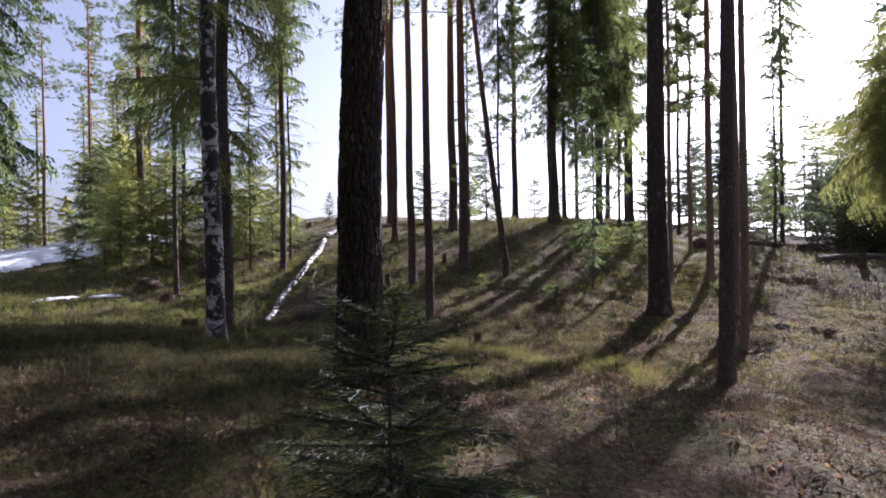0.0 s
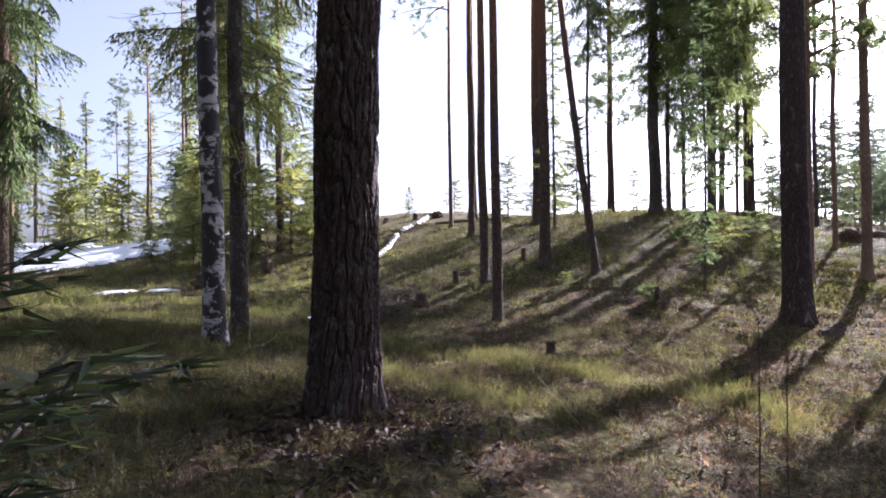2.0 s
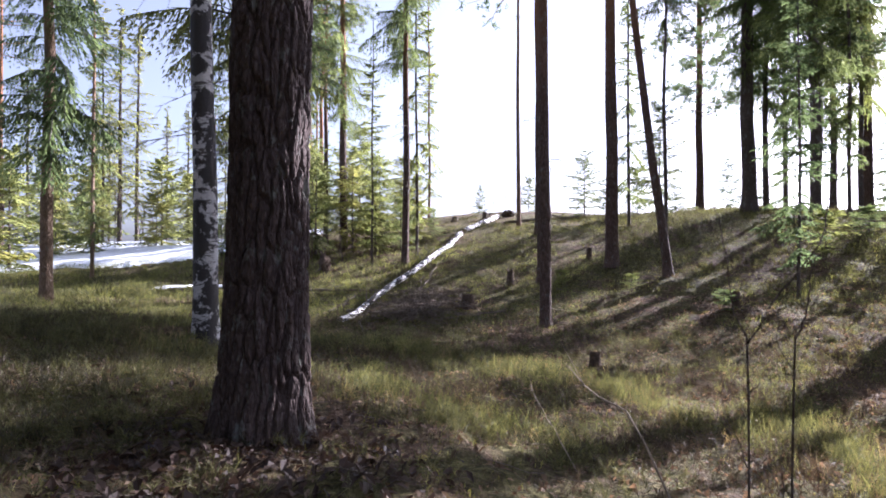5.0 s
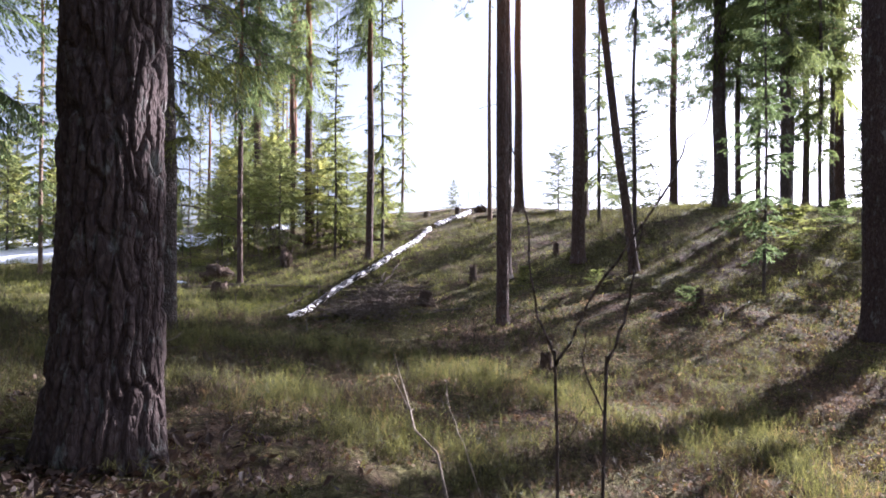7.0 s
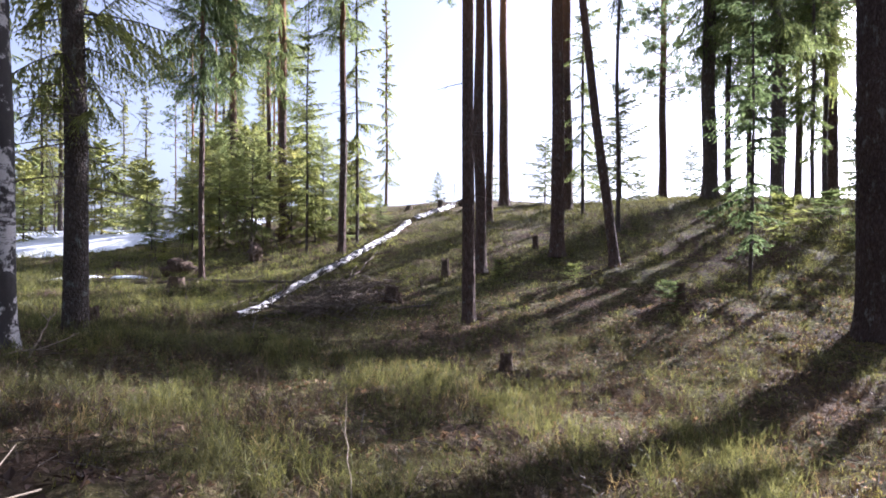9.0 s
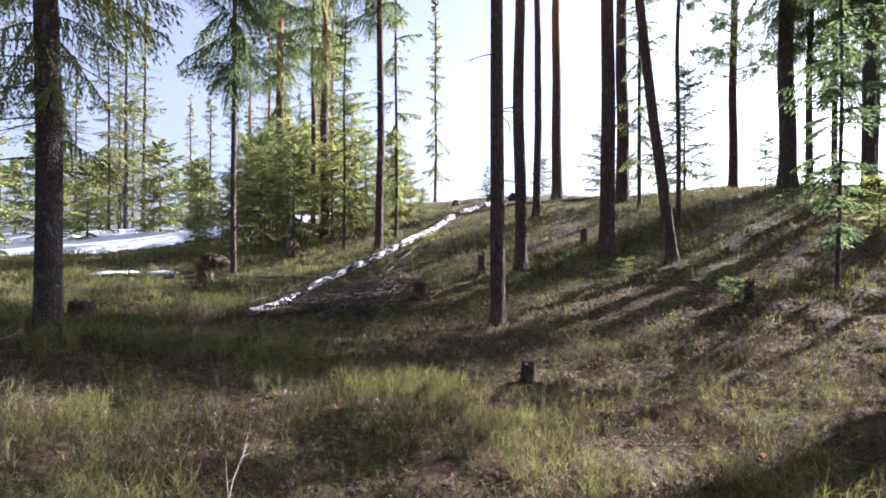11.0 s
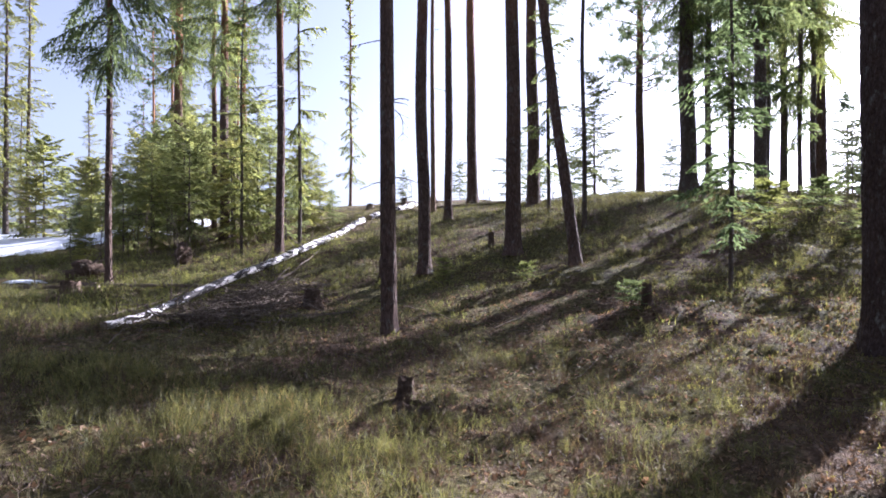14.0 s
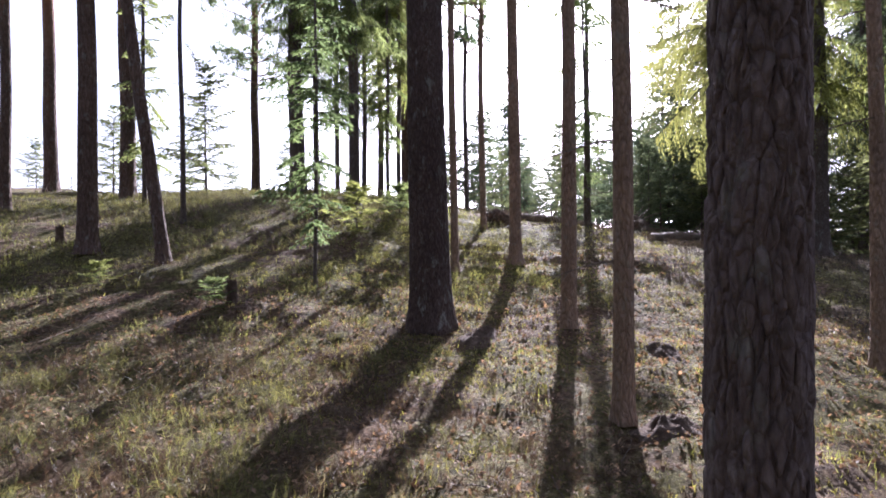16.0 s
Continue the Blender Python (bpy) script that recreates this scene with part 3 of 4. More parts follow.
# the slope ahead
tree("pine", -0.38, 14.72, 0.24, 18, P[1], 10, (-0.004, 0), 6, 6, (2, 5), sides=28, flare=0.25)
tree("pine", -1.15, 18.55, 0.28, 19, P[2], 60, (-0.006, 0), 7, sides=24)
tree("pine", 0.62, 19.45, 0.35, 20, P[0], 200, (0.0, 0), 8, sides=26)
tree("pine", 2.05, 18.30, 0.23, 17, P[1], 250, (-0.115, 0.02), 9, sides=24, label="slender pine leaning over the slope")
tree("pine", -2.38, 24.5, 0.27, 19, P[1], 300, (0, 0), 10)
tree("young", -3.66, 26.9, 0.19, 16, P[0], 100, (-0.004, 0), 11, 4, (3, 7))
tree("pine", -3.29, 31.4, 0.47, 21, P[2], 30, (-0.01, 0), 12)
tree("pine", 0.22, 25.4, 0.42, 20, P[0], 170, (0, 0), 13)
tree("spruce", 0.92, 23.7, 0.12, 11, T[0], 20, (0, 0), 14, stretch=1.25)
tree("spruce", 2.05, 21.4, 0.12, 14, H[1], 0, (0.0, 0), 15, 14, (2, 8))
tree("pine", 3.75, 31.9, 0.36, 18, LOW_PINE_CROWN, 40, (0.003, 0), 16, 5, (3, 6))
tree("spruce", 4.95, 26.1, 0.50, 20, F[1], 70, (-0.006, 0), 17, 10, (2, 7), label="stout grey-brown spruce on the crest of the slope")
tree("spruce", 5.75, 27.6, 0.22, 17, F[0], 130, (0, 0), 18)
tree("spruce", 6.10, 22.2, 0.30, 18, F[0], 220, (0.0, 0), 19, 12, (1.5, 5))
tree("spruce", 8.9, 31.5, 0.28, 18, S[0], 10, (0, 0), 20)
tree("pine", 9.1, 28.0, 0.36, 20, H[0], 90, (-0.004, 0), 21)
tree("spruce", 7.2, 26.5, 0.18, 17, F[1], 320, (0, 0), 22)
tree("spruce", 4.42, 16.35, 0.065, 7.5, T[1], 0, (0.0, 0), 23, label="thin young spruce with drooping lower boughs")
tree("spruce", 7.5, 24.3, 0.12, 14, T[1], 15, (0, 0), 46, stretch=1.8)
tree("spruce", 6.7, 29.2, 0.20, 17, S[0], 60, (0, 0), 47)
tree("spruce", 8.3, 26.0, 0.16, 16, F[0], 190, (0, 0), 48)
# the sunny side
tree("young", 8.0, 16.6, 0.22, 19, P[2], 120, (0.0, 0), 24, sides=32, flare=0.6)
tree("young", 7.35, 13.75, 0.20, 17, P[1], 200, (-0.004, 0), 25, sides=36, flare=0.25)
tree("young", 6.32, 11.25, 0.175, 16, P[0], 290, (0.0, 0), 26, 5, (1.2, 4), sides=40, flare=0.3)
tree("young", 6.8, 16.5, 0.14, 15, NARROW_PINE_CROWN, 330, (0, 0), 27, 5, (2, 6))
tree("young", 8.45, 19.1, 0.14, 15, NARROW_PINE_CROWN, 20, (0, 0), 28, 5, (2, 6))
tree("spruce", 9.7, 23.3, 0.15, 15, NARROW_PINE_CROWN, 80, (0, 0), 29)
tree("spruce", 12.6, 21.4, 0.10, 11, T[0], 60, (0, 0), 49, stretch=1.4)
tree("spruce", 13.9, 23.2, 0.17, 18, H[1], 200, (0, 0), 30, 20, (1, 6), 1.2)
tree("spruce", 15.6, 16.7, 0.46, 19, S[0], 0, (0, 0), 31, 16, (1, 5))
tree("spruce", 16.8, 15.2, 0.5, 19, S[1], 100, (0, 0), 32, 16, (1, 5))
tree("young", 9.7, 11.5, 0.16, 15, P[1], 70, (-0.012, 0), 34, 3, (2, 4), sides=28)
tree("spruce", 13.6, 16.6, 0.20, 13, SIDE_CROWN, 0, (0.0, 0), 33, 12, (1.5, 4), 1.2, sides=24, label="slim spruce with hanging yellow-green boughs")
# the thicket and the hollow
tree("pine", -8.78, 17.6, 0.16, 17, F[1], 200, (0, 0), 35, 16, (2, 6))
tree("pine", -10.4, 23.85, 0.33, 19, H[0], 30, (-0.004, 0), 36, 8, (2, 6))
tree("pine", -6.3, 20.95, 0.25, 18, H[1], 150, (0, 0), 37, 14, (2, 6))
tree("spruce", -6.35, 22.1, 0.11, 14, T[0], 80, (0, 0), 38, 6, (2, 5), stretch=1.7)
tree("young", -10.8, 34.5, 0.17, 16, T[0], 0, (0, 0), 39, stretch=1.6)
tree("pine", -15.2, 27.0, 0.40, 20, H[0], 210, (0, 0), 40)
tree("pine", -23.0, 42.0, 0.40, 22, P[2], 0, (0, 0), 41)
tree("young", -17.3, 17.95, 0.14, 16, T[1], 70, (0, 0), 42, stretch=1.7)
tree("young", -9.8, 11.1, 0.24, 17, S[0], 20, (0, 0), 43, 10, (2, 5), sides=28)
tree("spruce", -7.6, 21.0, 0.09, 9, T[1], 140, (0, 0), 44)
tree("pine", -12.6, 26.0, 0.22, 18, P[0], 310, (0, 0), 45)

# ---- background woods ----
def stand(kind, x, y, dia, crowns, n, size=1.0):
    ob = tree(kind, x, y, dia, 17 * size, crowns[n % len(crowns)], 47 * n, (0, 0), 200 + n, sides=10, step=1.2, stretch=size)
    return ob


for i in range(84):
    side = i % 2
    a = radians(rng.uniform(47, 76)) if side else -radians(rng.uniform(34, 78))
    d = rng.uniform(20, 55) if side else rng.uniform(36, 75)
    x, y = 2 + d * math.sin(a), 5 + d * math.cos(a)
    firs = rng.random() < (0.9 if side else 0.62)
    stand("spruce" if firs else "pine", x, y, rng.uniform(0.18, 0.35), (FAR_CROWNS if side else SUNLIT_FAR_CROWNS) if firs else P, i)
for i in range(6):
    a, d = radians(rng.uniform(40, 56)), rng.uniform(30, 40)
    stand("spruce", 3 + d * math.sin(a), 7 + d * math.cos(a), rng.uniform(0.16, 0.26), FAR_CROWNS, 430 + i, 0.85)
# half-grown spruces far behind the crest
for i in range(34):
    a, d = radians(rng.uniform(22, 52)), rng.uniform(38, 62)
    stand("spruce", 3 + d * math.sin(a), 7 + d * math.cos(a), rng.uniform(0.12, 0.2), FAR_CROWNS, 300 + i, rng.uniform(0.45, 0.72))
# the wood goes on behind and beside the walker: unseen trees, added to block skylight
for i in range(34):
    a, d = radians(rng.uniform(80, 300)), rng.uniform(5.5, 22)
    x, y = 1 + d * math.sin(a), 2 + d * math.cos(a)
    stand("spruce" if i % 3 else "pine", x, y, rng.uniform(0.2, 0.35), FAR_CROWNS if i % 3 else P, 130 + i)
# more unseen spruces close by, added only to darken the foreground's skylight
for i in range(26):
    a, d = radians(rng.uniform(125, 292)), rng.uniform(3.2, 13)
    stand("spruce", -0.5 + d * math.sin(a), 0.5 + d * math.cos(a), rng.uniform(0.2, 0.3), FAR_CROWNS, 360 + i)
# ---- young spruces ----
def young_spruce(x, y, h, n, leaf_set=None, label="bushy bright green young spruce in a thicket", dia=0.05):
    s = h / 4.0
    ob = thing("young_spruce", x, y, gz(x, y) - 0.03, label, "spruce", "young spruces", 71 * n, s)
    part("trunk", YOUNG_TRUNK, ob)
    for me in (leaf_set or YOUNG_CROWNS)[n % len(leaf_set or YOUNG_CROWNS)]:
        tagged(part(me.name.split(".")[0], me, ob), kind="stuff")
    return ob


YOUNG_TRUNK = trunk_mesh(0.09, 4.0, SPRUCE_BARK, (0, 0), 10, flare=0.1, taper=0.97, sway=0.02)
spots = [(-14.6, 24.2, 4.2), (-13.6, 22.6, 3.2), (-12.6, 24.4, 4.6), (-12.2, 22.4, 3.6), (-11.2, 23.0, 4.0), (-10.9, 25.0, 4.4), (-9.6, 23.2, 3.5),
         (-9.2, 24.8, 3.8), (-8.6, 23.2, 2.8), (-7.9, 24.6, 3.0), (-7.4, 23.0, 2.2), (-16.0, 26.4, 4.6), (-17.6, 28.4, 5.2), (-14.0, 27.0, 5.0), (-11.6, 27.4, 5.4),
         (-9.4, 27.4, 3.6), (-19.5, 31.0, 5.0), (-22.0, 33.5, 5.6), (-8.2, 26.6, 2.0), (-6.9, 25.2, 1.3), (-13.0, 20.6, 1.4), (-15.6, 22.6, 2.0)]
for n, (x, y, h) in enumerate(spots):
    young_spruce(x, y, h, n)
for n, (x, y, h) in enumerate([(-20.5, 14.5, 5.0), (-22.5, 17.0, 5.6), (-18.5, 12.0, 4.2), (-25.0, 20.0, 5.5), (-16.0, 10.5, 3.6), (-28.0, 24.0, 6.0), (-20.0, 10.0, 5.5)]):
    young_spruce(x, y, h, n + 40, LITE_CROWNS, label="yellow-green young spruce beside the snowy hollow")
for n, (x, y, h) in enumerate([(-1.55, 32.6, 3.4), (2.0, 29.7, 4.6), (-0.2, 30.5, 1.9), (1.0, 33.0, 2.2), (5.0, 33.0, 2.6), (6.6, 33.5, 2.0), (2.8, 33.5, 1.8), (-7.2, 33.0, 1.6), (-5.0, 35.5, 2.2),
                               (11.5, 33.0, 4.0), (10.3, 29.0, 2.6), (12.6, 27.0, 2.4), (13.6, 31.0, 5.0), (16.0, 27.5, 4.6), (19.5, 26.0, 5.2), (20.0, 21.0, 5.5), (19.5, 17.5, 5.0)]):
    young_spruce(x, y, h, n + 60, LITE_DARK_CROWNS, "small spruce standing open on the crest")

for n in range(40):
    a, d = radians(rng.uniform(37, 68)), rng.uniform(19, 40)
    young_spruce(3.4 + d * math.sin(a), 7.4 + d * math.cos(a), rng.uniform(2.2, 5.5), n + 130, LITE_DARK_CROWNS, label="green young spruce at the edge of the wood")
for n in range(16):
    a, d = radians(rng.uniform(17, 40)), rng.uniform(24, 40)
    young_spruce(3.4 + d * math.sin(a), 7.4 + d * math.cos(a), rng.uniform(1.8, 4.5), n + 330, LITE_DARK_CROWNS, label="small spruce on the skyline of the slope")
for n in range(26):
    a, d = -radians(rng.uniform(36, 66)), rng.uniform(34, 52)
    young_spruce(2 + d * math.sin(a), 5 + d * math.cos(a), rng.uniform(3.5, 6.5), n + 90, LITE_CROWNS, label="far young spruce beyond the snowy hollow")
# seedling beside the way, and a knee-high one by a stub
SEED_TOP = 0.90 - gz(0.005, 2.31)
SEEDLING = spruce_crown(SEED_TOP - 0.05, 0.12, 0.85, 170, SHADED_SEEDLING_LEAF, 0.05, 0.10, 0.15, 6, dense=1.5, fat=0.45, wild=0.15, top_reach=0.30, gaps=0.12)
ob = thing("spruce_seedling", 0.005, 2.31, gz(0.005, 2.31), "waist-high green spruce seedling beside the way, needles darkened for shade", "spruce")
part("stem", trunk_mesh(0.036, SEED_TOP, SPRUCE_BARK, (0, 0), 12, flare=0.1, taper=0.9, sway=0.02), ob)
for me in SEEDLING:
    tagged(part(me.name.split(".")[0], me, ob), kind="stuff")
KNEE = spruce_crown(0.62, 0.06, 0.42, 171, SPRUCE_LEAF, 0.1, 0.12, 0.1, 5, dense=1.0, fat=0.6)
for x, y, s in ((3.0, 15.6, 0.75), (0.15, 2.95, 0.75), (-0.55, 18.0, 0.8), (6.9, 20.6, 1.4), (5.6, 19.2, 1.7), (7.0, 18.6, 1.2), (1.2, 17.6, 0.7)):
    ob = thing("spruce_seedling", x, y, gz(x, y), "knee-high light green spruce seedling on the forest floor", "spruce", "seedlings", 50 * x, s)
    part("stem", trunk_mesh(0.02, 0.62, SPRUCE_BARK, (0, 0), 8, flare=0.1, taper=0.9, sway=0.01), ob)
    for me in KNEE:
        tagged(part(me.name.split(".")[0], me, ob), kind="stuff")


# ---- bare saplings ----
def sapling(x, y, height, seed, label, r=0.006, forks=3, spread=0.3, group=""):
    rnd = np.random.default_rng(seed)
    ob = thing("bare_sapling", x, y, gz(x, y), label, "sapling", group)
    wood = Heap()

    def limb(p, d, l, rad, level):
        n = 7
        u = np.linspace(0, 1, n)
        w = np.cumsum(rnd.normal(0, 0.03 * l, (n, 3)), 0) * [1, 1, 0.4]
        pth = p + d * l * u[:, None] + w - w[0]
        wood.add(*tube(pth, np.linspace(rad, rad * 0.45, n), 6))
        if level:
            for j in range(forks if level > 1 else 2):
                b = pth[rnd.integers(2, n)]
                dd = d + rnd.normal(0, spread, 3) * [1, 1, 0.3]
                limb(b, dd / np.linalg.norm(dd), l * rnd.uniform(0.35, 0.62), rad * 0.55, level - 1)

    limb(np.array([0, 0, -0.05]), np.array([rnd.normal(0, 0.05), rnd.normal(0, 0.05), 1.0]), height * 0.7, r, 2)
    tagged(part("stem", wood.mesh("stem", TWIG_BARK, True), ob), kind="stuff")
    return ob


def forked_sapling(x, y, r, limbs):
    """A thin stem with its limbs, each from a start to an end above the foot."""
    ob = thing("bare_sapling", x, y, gz(x, y), "thin bare forked sapling with dark bark", "sapling")
    for n, (a, b, ra) in enumerate(limbs):
        u = np.linspace(0, 1, 9)
        w = np.cumsum(rng.normal(0, 0.0035, (9, 3)), 0) * (u * (1 - u) * 4)[:, None]
        v, f = tube(np.array(a) + (np.array(b) - np.array(a)) * u[:, None] + w, np.linspace(ra, ra * 0.55, 9) * r, 8)
        part("limb" if n else "stem", np_mesh("limb", v, f, TWIG_BARK, True), ob)


forked_sapling(1.90, 4.93, 0.0048, [((0, 0, -0.05), (0.0, 0.0, 1.27), 1), ((0, 0, 1.26), (-0.045, 0.0, 1.43), 0.55), ((-0.045, 0, 1.43), (-0.085, 0.02, 1.64), 0.4),
                                   ((0, 0, 1.24), (0.06, -0.02, 1.36), 0.6), ((0.06, -0.02, 1.36), (0.166, -0.04, 1.52), 0.55), ((0.166, -0.04, 1.52), (0.26, 0.19, 1.69), 0.42), ((0.26, 0.19, 1.69), (0.31, 0.24, 1.84), 0.3),
                                   ((0.0, 0, 0.9), (-0.05, 0.03, 1.02), 0.4), ((0.0, 0, 1.1), (0.05, 0.03, 1.17), 0.3), ((0.166, -0.04, 1.52), (0.15, 0.0, 1.6), 0.25)])
forked_sapling(2.00, 4.81, 0.0042, [((0, 0, -0.05), (-0.008, 0.0, 1.30), 1), ((-0.008, 0, 1.29), (0.03, 0.02, 1.42), 0.6), ((0.03, 0.02, 1.42), (0.045, 0.03, 1.50), 0.4), ((-0.008, 0, 1.2), (-0.04, 0.02, 1.33), 0.35)])
sapling(2.35, 6.9, 0.7, 34, "thin bare sapling among the litter", 0.004, 2, 0.2)
sapling(2.62, 7.15, 0.55, 35, "thin bare sapling among the litter", 0.003, 2, 0.2)
for n in range(16):
    x, y = rng.uniform(-13.5, -8), rng.uniform(19.5, 22.6)
    sapling(x, y, rng.uniform(1.0, 2.2), 300 + n, "leafless grey bush stems below the young spruces", 0.012, 5, 0.5, "leafless bushes")
for n in range(14):
    x, y = rng.uniform(-40, -24), rng.uniform(28, 42)
    sapling(x, y, rng.uniform(3, 6), 340 + n, "leafless reddish birch sapling beyond the snow", 0.03, 6, 0.35, "leafless bushes")
for n in range(14):
    x, y = rng.uniform(-9, 8), rng.uniform(33, 38)
    sapling(x, y, rng.uniform(0.8, 1.8), 380 + n, "leafless thin bush on the crest", 0.012, 5, 0.35, "leafless bushes")

# ---- fallen birch ----
def log_mesh(a, b, r0, r1, mat, seed, sides=24, rise=0.6):
    a, b = np.array(a), np.array(b)
    n = 90
    u = np.linspace(0, 1, n)
    xy = a + (b - a) * u[:, None] + np.stack([0.05 * np.sin(5 * u + seed) + 0.03 * np.sin(17 * u + 2 * seed), 0 * u], 1)
    r = np.linspace(r0, r1, n)
    z = lay(xy[:, 0], xy[:, 1]) + r * rise + 0.04
    z = np.maximum(z, z[0] + (z[-1] - z[0]) * u - 0.12)
    v, f = tube(np.column_stack([xy, z]), r, sides)
    v += (0.016 * vnoise(v * 5, seed) + 0.012 * vnoise(v * 14, seed + 1))[:, None]
    caps = [np.arange(sides)[::-1], (n - 1) * sides + np.arange(sides)]
    return v, f, caps


def fallen_log(a, b, r0, r1, mat, seed, label, stubs=0):
    ob = thing("fallen_log", 0, 0, 0, label, "log")
    v, f, caps = log_mesh(a, b, r0, r1, mat, seed)
    part("trunk", np_mesh("trunk", v, f, mat, True), ob)
    for c in caps:
        mid = v[c].mean(0)
        part("cut_end", np_mesh("cut_end", np.vstack([v[c], mid]), np.array([[i, (i + 1) % len(c), len(c)] for i in range(len(c))]), CUT_WOOD), ob)
    rnd = np.random.default_rng(seed)
    for i in range(stubs):
        o = v[rnd.integers(10, 80) * 24:][:24].mean(0)
        d = np.array([rnd.normal(0, 0.7), rnd.normal(0, 0.4), rnd.uniform(0.2, 1.0)])
        l = rnd.uniform(0.2, 0.7)
        u = np.linspace(0, 1, 5)[:, None]
        sv, sf = tube(o + d * l * u + rnd.normal(0, 0.02, (5, 3)) * u, np.linspace(0.02, 0.006, 5) * min(1, r0 / 0.06), 5)
        part("branch_stub", np_mesh("branch_stub", sv, sf, DEAD_WOOD, True), ob)
    return ob


fallen_log((-4.55, 13.65), (-5.72, 25.2), 0.065, 0.115, LOG_BARK, 41, "long fallen birch with peeling white bark lying up the slope", 26)
fallen_log((-5.75, 25.9), (-5.6, 30.6), 0.10, 0.13, LOG_BARK, 42, "fallen white birch butt beside an upturned root plate", 3)
fallen_log((-4.6, 28.4), (-1.2, 29.2), 0.06, 0.08, DEAD_WOOD, 43, "grey fallen log lying along the crest", 4)
fallen_log((-11.3, 15.7), (-8.2, 16.9), 0.05, 0.035, DEAD_WOOD, 44, "thin bleached fallen stem in the hollow", 6)
fallen_log((9.8, 20.6), (13.0, 21.6), 0.10, 0.08, DEAD_WOOD, 45, "grey fallen log on the sunny slope", 4)
fallen_log((12.0, 17.9), (15.5, 19.4), 0.10, 0.12, DEAD_WOOD, 46, "dark fallen log below the spruces", 4)
fallen_log((-2.6, 15.3), (-0.9, 16.0), 0.02, 0.012, DEAD_WOOD, 47, "thin fallen branch on the slope", 2)
fallen_log((-9.0, 17.0), (-5.6, 17.6), 0.05, 0.03, DEAD_WOOD, 48, "thin fallen stem near the birch log", 5)


for n, (a, b, r) in enumerate([((-4.1, 14.2), (-4.9, 17.2), 0.022), ((-3.9, 15.6), (-5.0, 19.4), 0.028), ((-5.3, 14.0), (-6.0, 17.0), 0.024), ((-4.4, 17.4), (-5.0, 21.0), 0.03),
                               ((-6.2, 15.4), (-4.9, 15.9), 0.018), ((-5.9, 18.2), (-4.4, 18.9), 0.018)]):
    fallen_log(a, b, r, r * 0.5, DEAD_WOOD, 60 + n, "thin bare branch lying beside the fallen birch", 4)
for n, (x, y, h) in enumerate([(-5.0, 14.3, 0.55), (-5.2, 14.9, 0.4), (-4.75, 15.4, 0.6), (-5.1, 16.6, 0.5), (-5.35, 18.4, 0.6), (-6.4, 14.4, 0.6)]):
    sapling(x, y, h, 420 + n, "dead stick standing beside the fallen birch", 0.014, 2, 0.35, "dead sticks")


# ---- stumps and root plates ----
def stump(x, y, dia, h, seed, label="dark weathered tree stump with a broken top", mat=None):
    ob = thing("tree_stump", x, y, gz(x, y), label, "stump", "stumps")
    sides = 28
    zs = np.concatenate([np.linspace(-0.15, h, 10)])
    th = np.linspace(0, 2 * np.pi, sides, endpoint=False)
    z, t = np.meshgrid(zs, th, indexing="ij")
    top = h * (1 + 0.12 * vnoise(np.stack([np.cos(th) * 2, np.sin(th) * 2, 0 * th + seed], 1), seed))
    z = np.where(z > 0, z * (top / h)[None], z)
    r = dia / 2 * (1 + 0.5 * np.exp(-np.clip(z, 0, None) / (0.4 * dia)) * (1 + 0.4 * np.sin(4 * t + seed))) * (1 + 0.08 * np.sin(9 * t + seed))
    v = np.stack([r * np.cos(t), r * np.sin(t), z], -1).reshape(-1, 3)
    part("bark", np_mesh("bark", v, ring_quads(len(zs), sides), mat or SOIL, True), ob)
    rim = v[-sides:]
    inner = rim * [0.9, 0.9, 1] - [0, 0, 0.02]
    vv = np.vstack([rim, inner, inner.mean(0)[None] - [0, 0, 0.03]])
    f = [[i, (i + 1) % sides, sides + i] for i in range(sides)] + [[(i + 1) % sides, sides + (i + 1) % sides, sides + i] for i in range(sides)] + [[sides + i, sides + (i + 1) % sides, 2 * sides] for i in range(sides)]
    part("cut_top", np_mesh("cut_top", vv, np.array(f), CUT_WOOD if mat else SOIL), ob)


for n, (x, y, d, h) in enumerate([(-2.55, 16.3, 0.26, 0.30), (-1.95, 18.2, 0.17, 0.42), (-0.1, 20.5, 0.15, 0.34), (0.82, 12.25, 0.15, 0.22), (-5.35, 11.3, 0.30, 0.34),
                                  (13.0, 17.3, 0.19, 0.45), (3.22, 15.75, 0.13, 0.36), (-8.45, 16.35, 0.34, 0.28), (-12.0, 17.8, 0.12, 0.3), (-6.2, 30.5, 0.22, 0.34), (-7.6, 30.0, 0.26, 0.2), (-4.6, 10.7, 0.2, 0.22)]):
    stump(x, y, d, h, n + 1, mat=DEAD_WOOD if y > 29 else None)


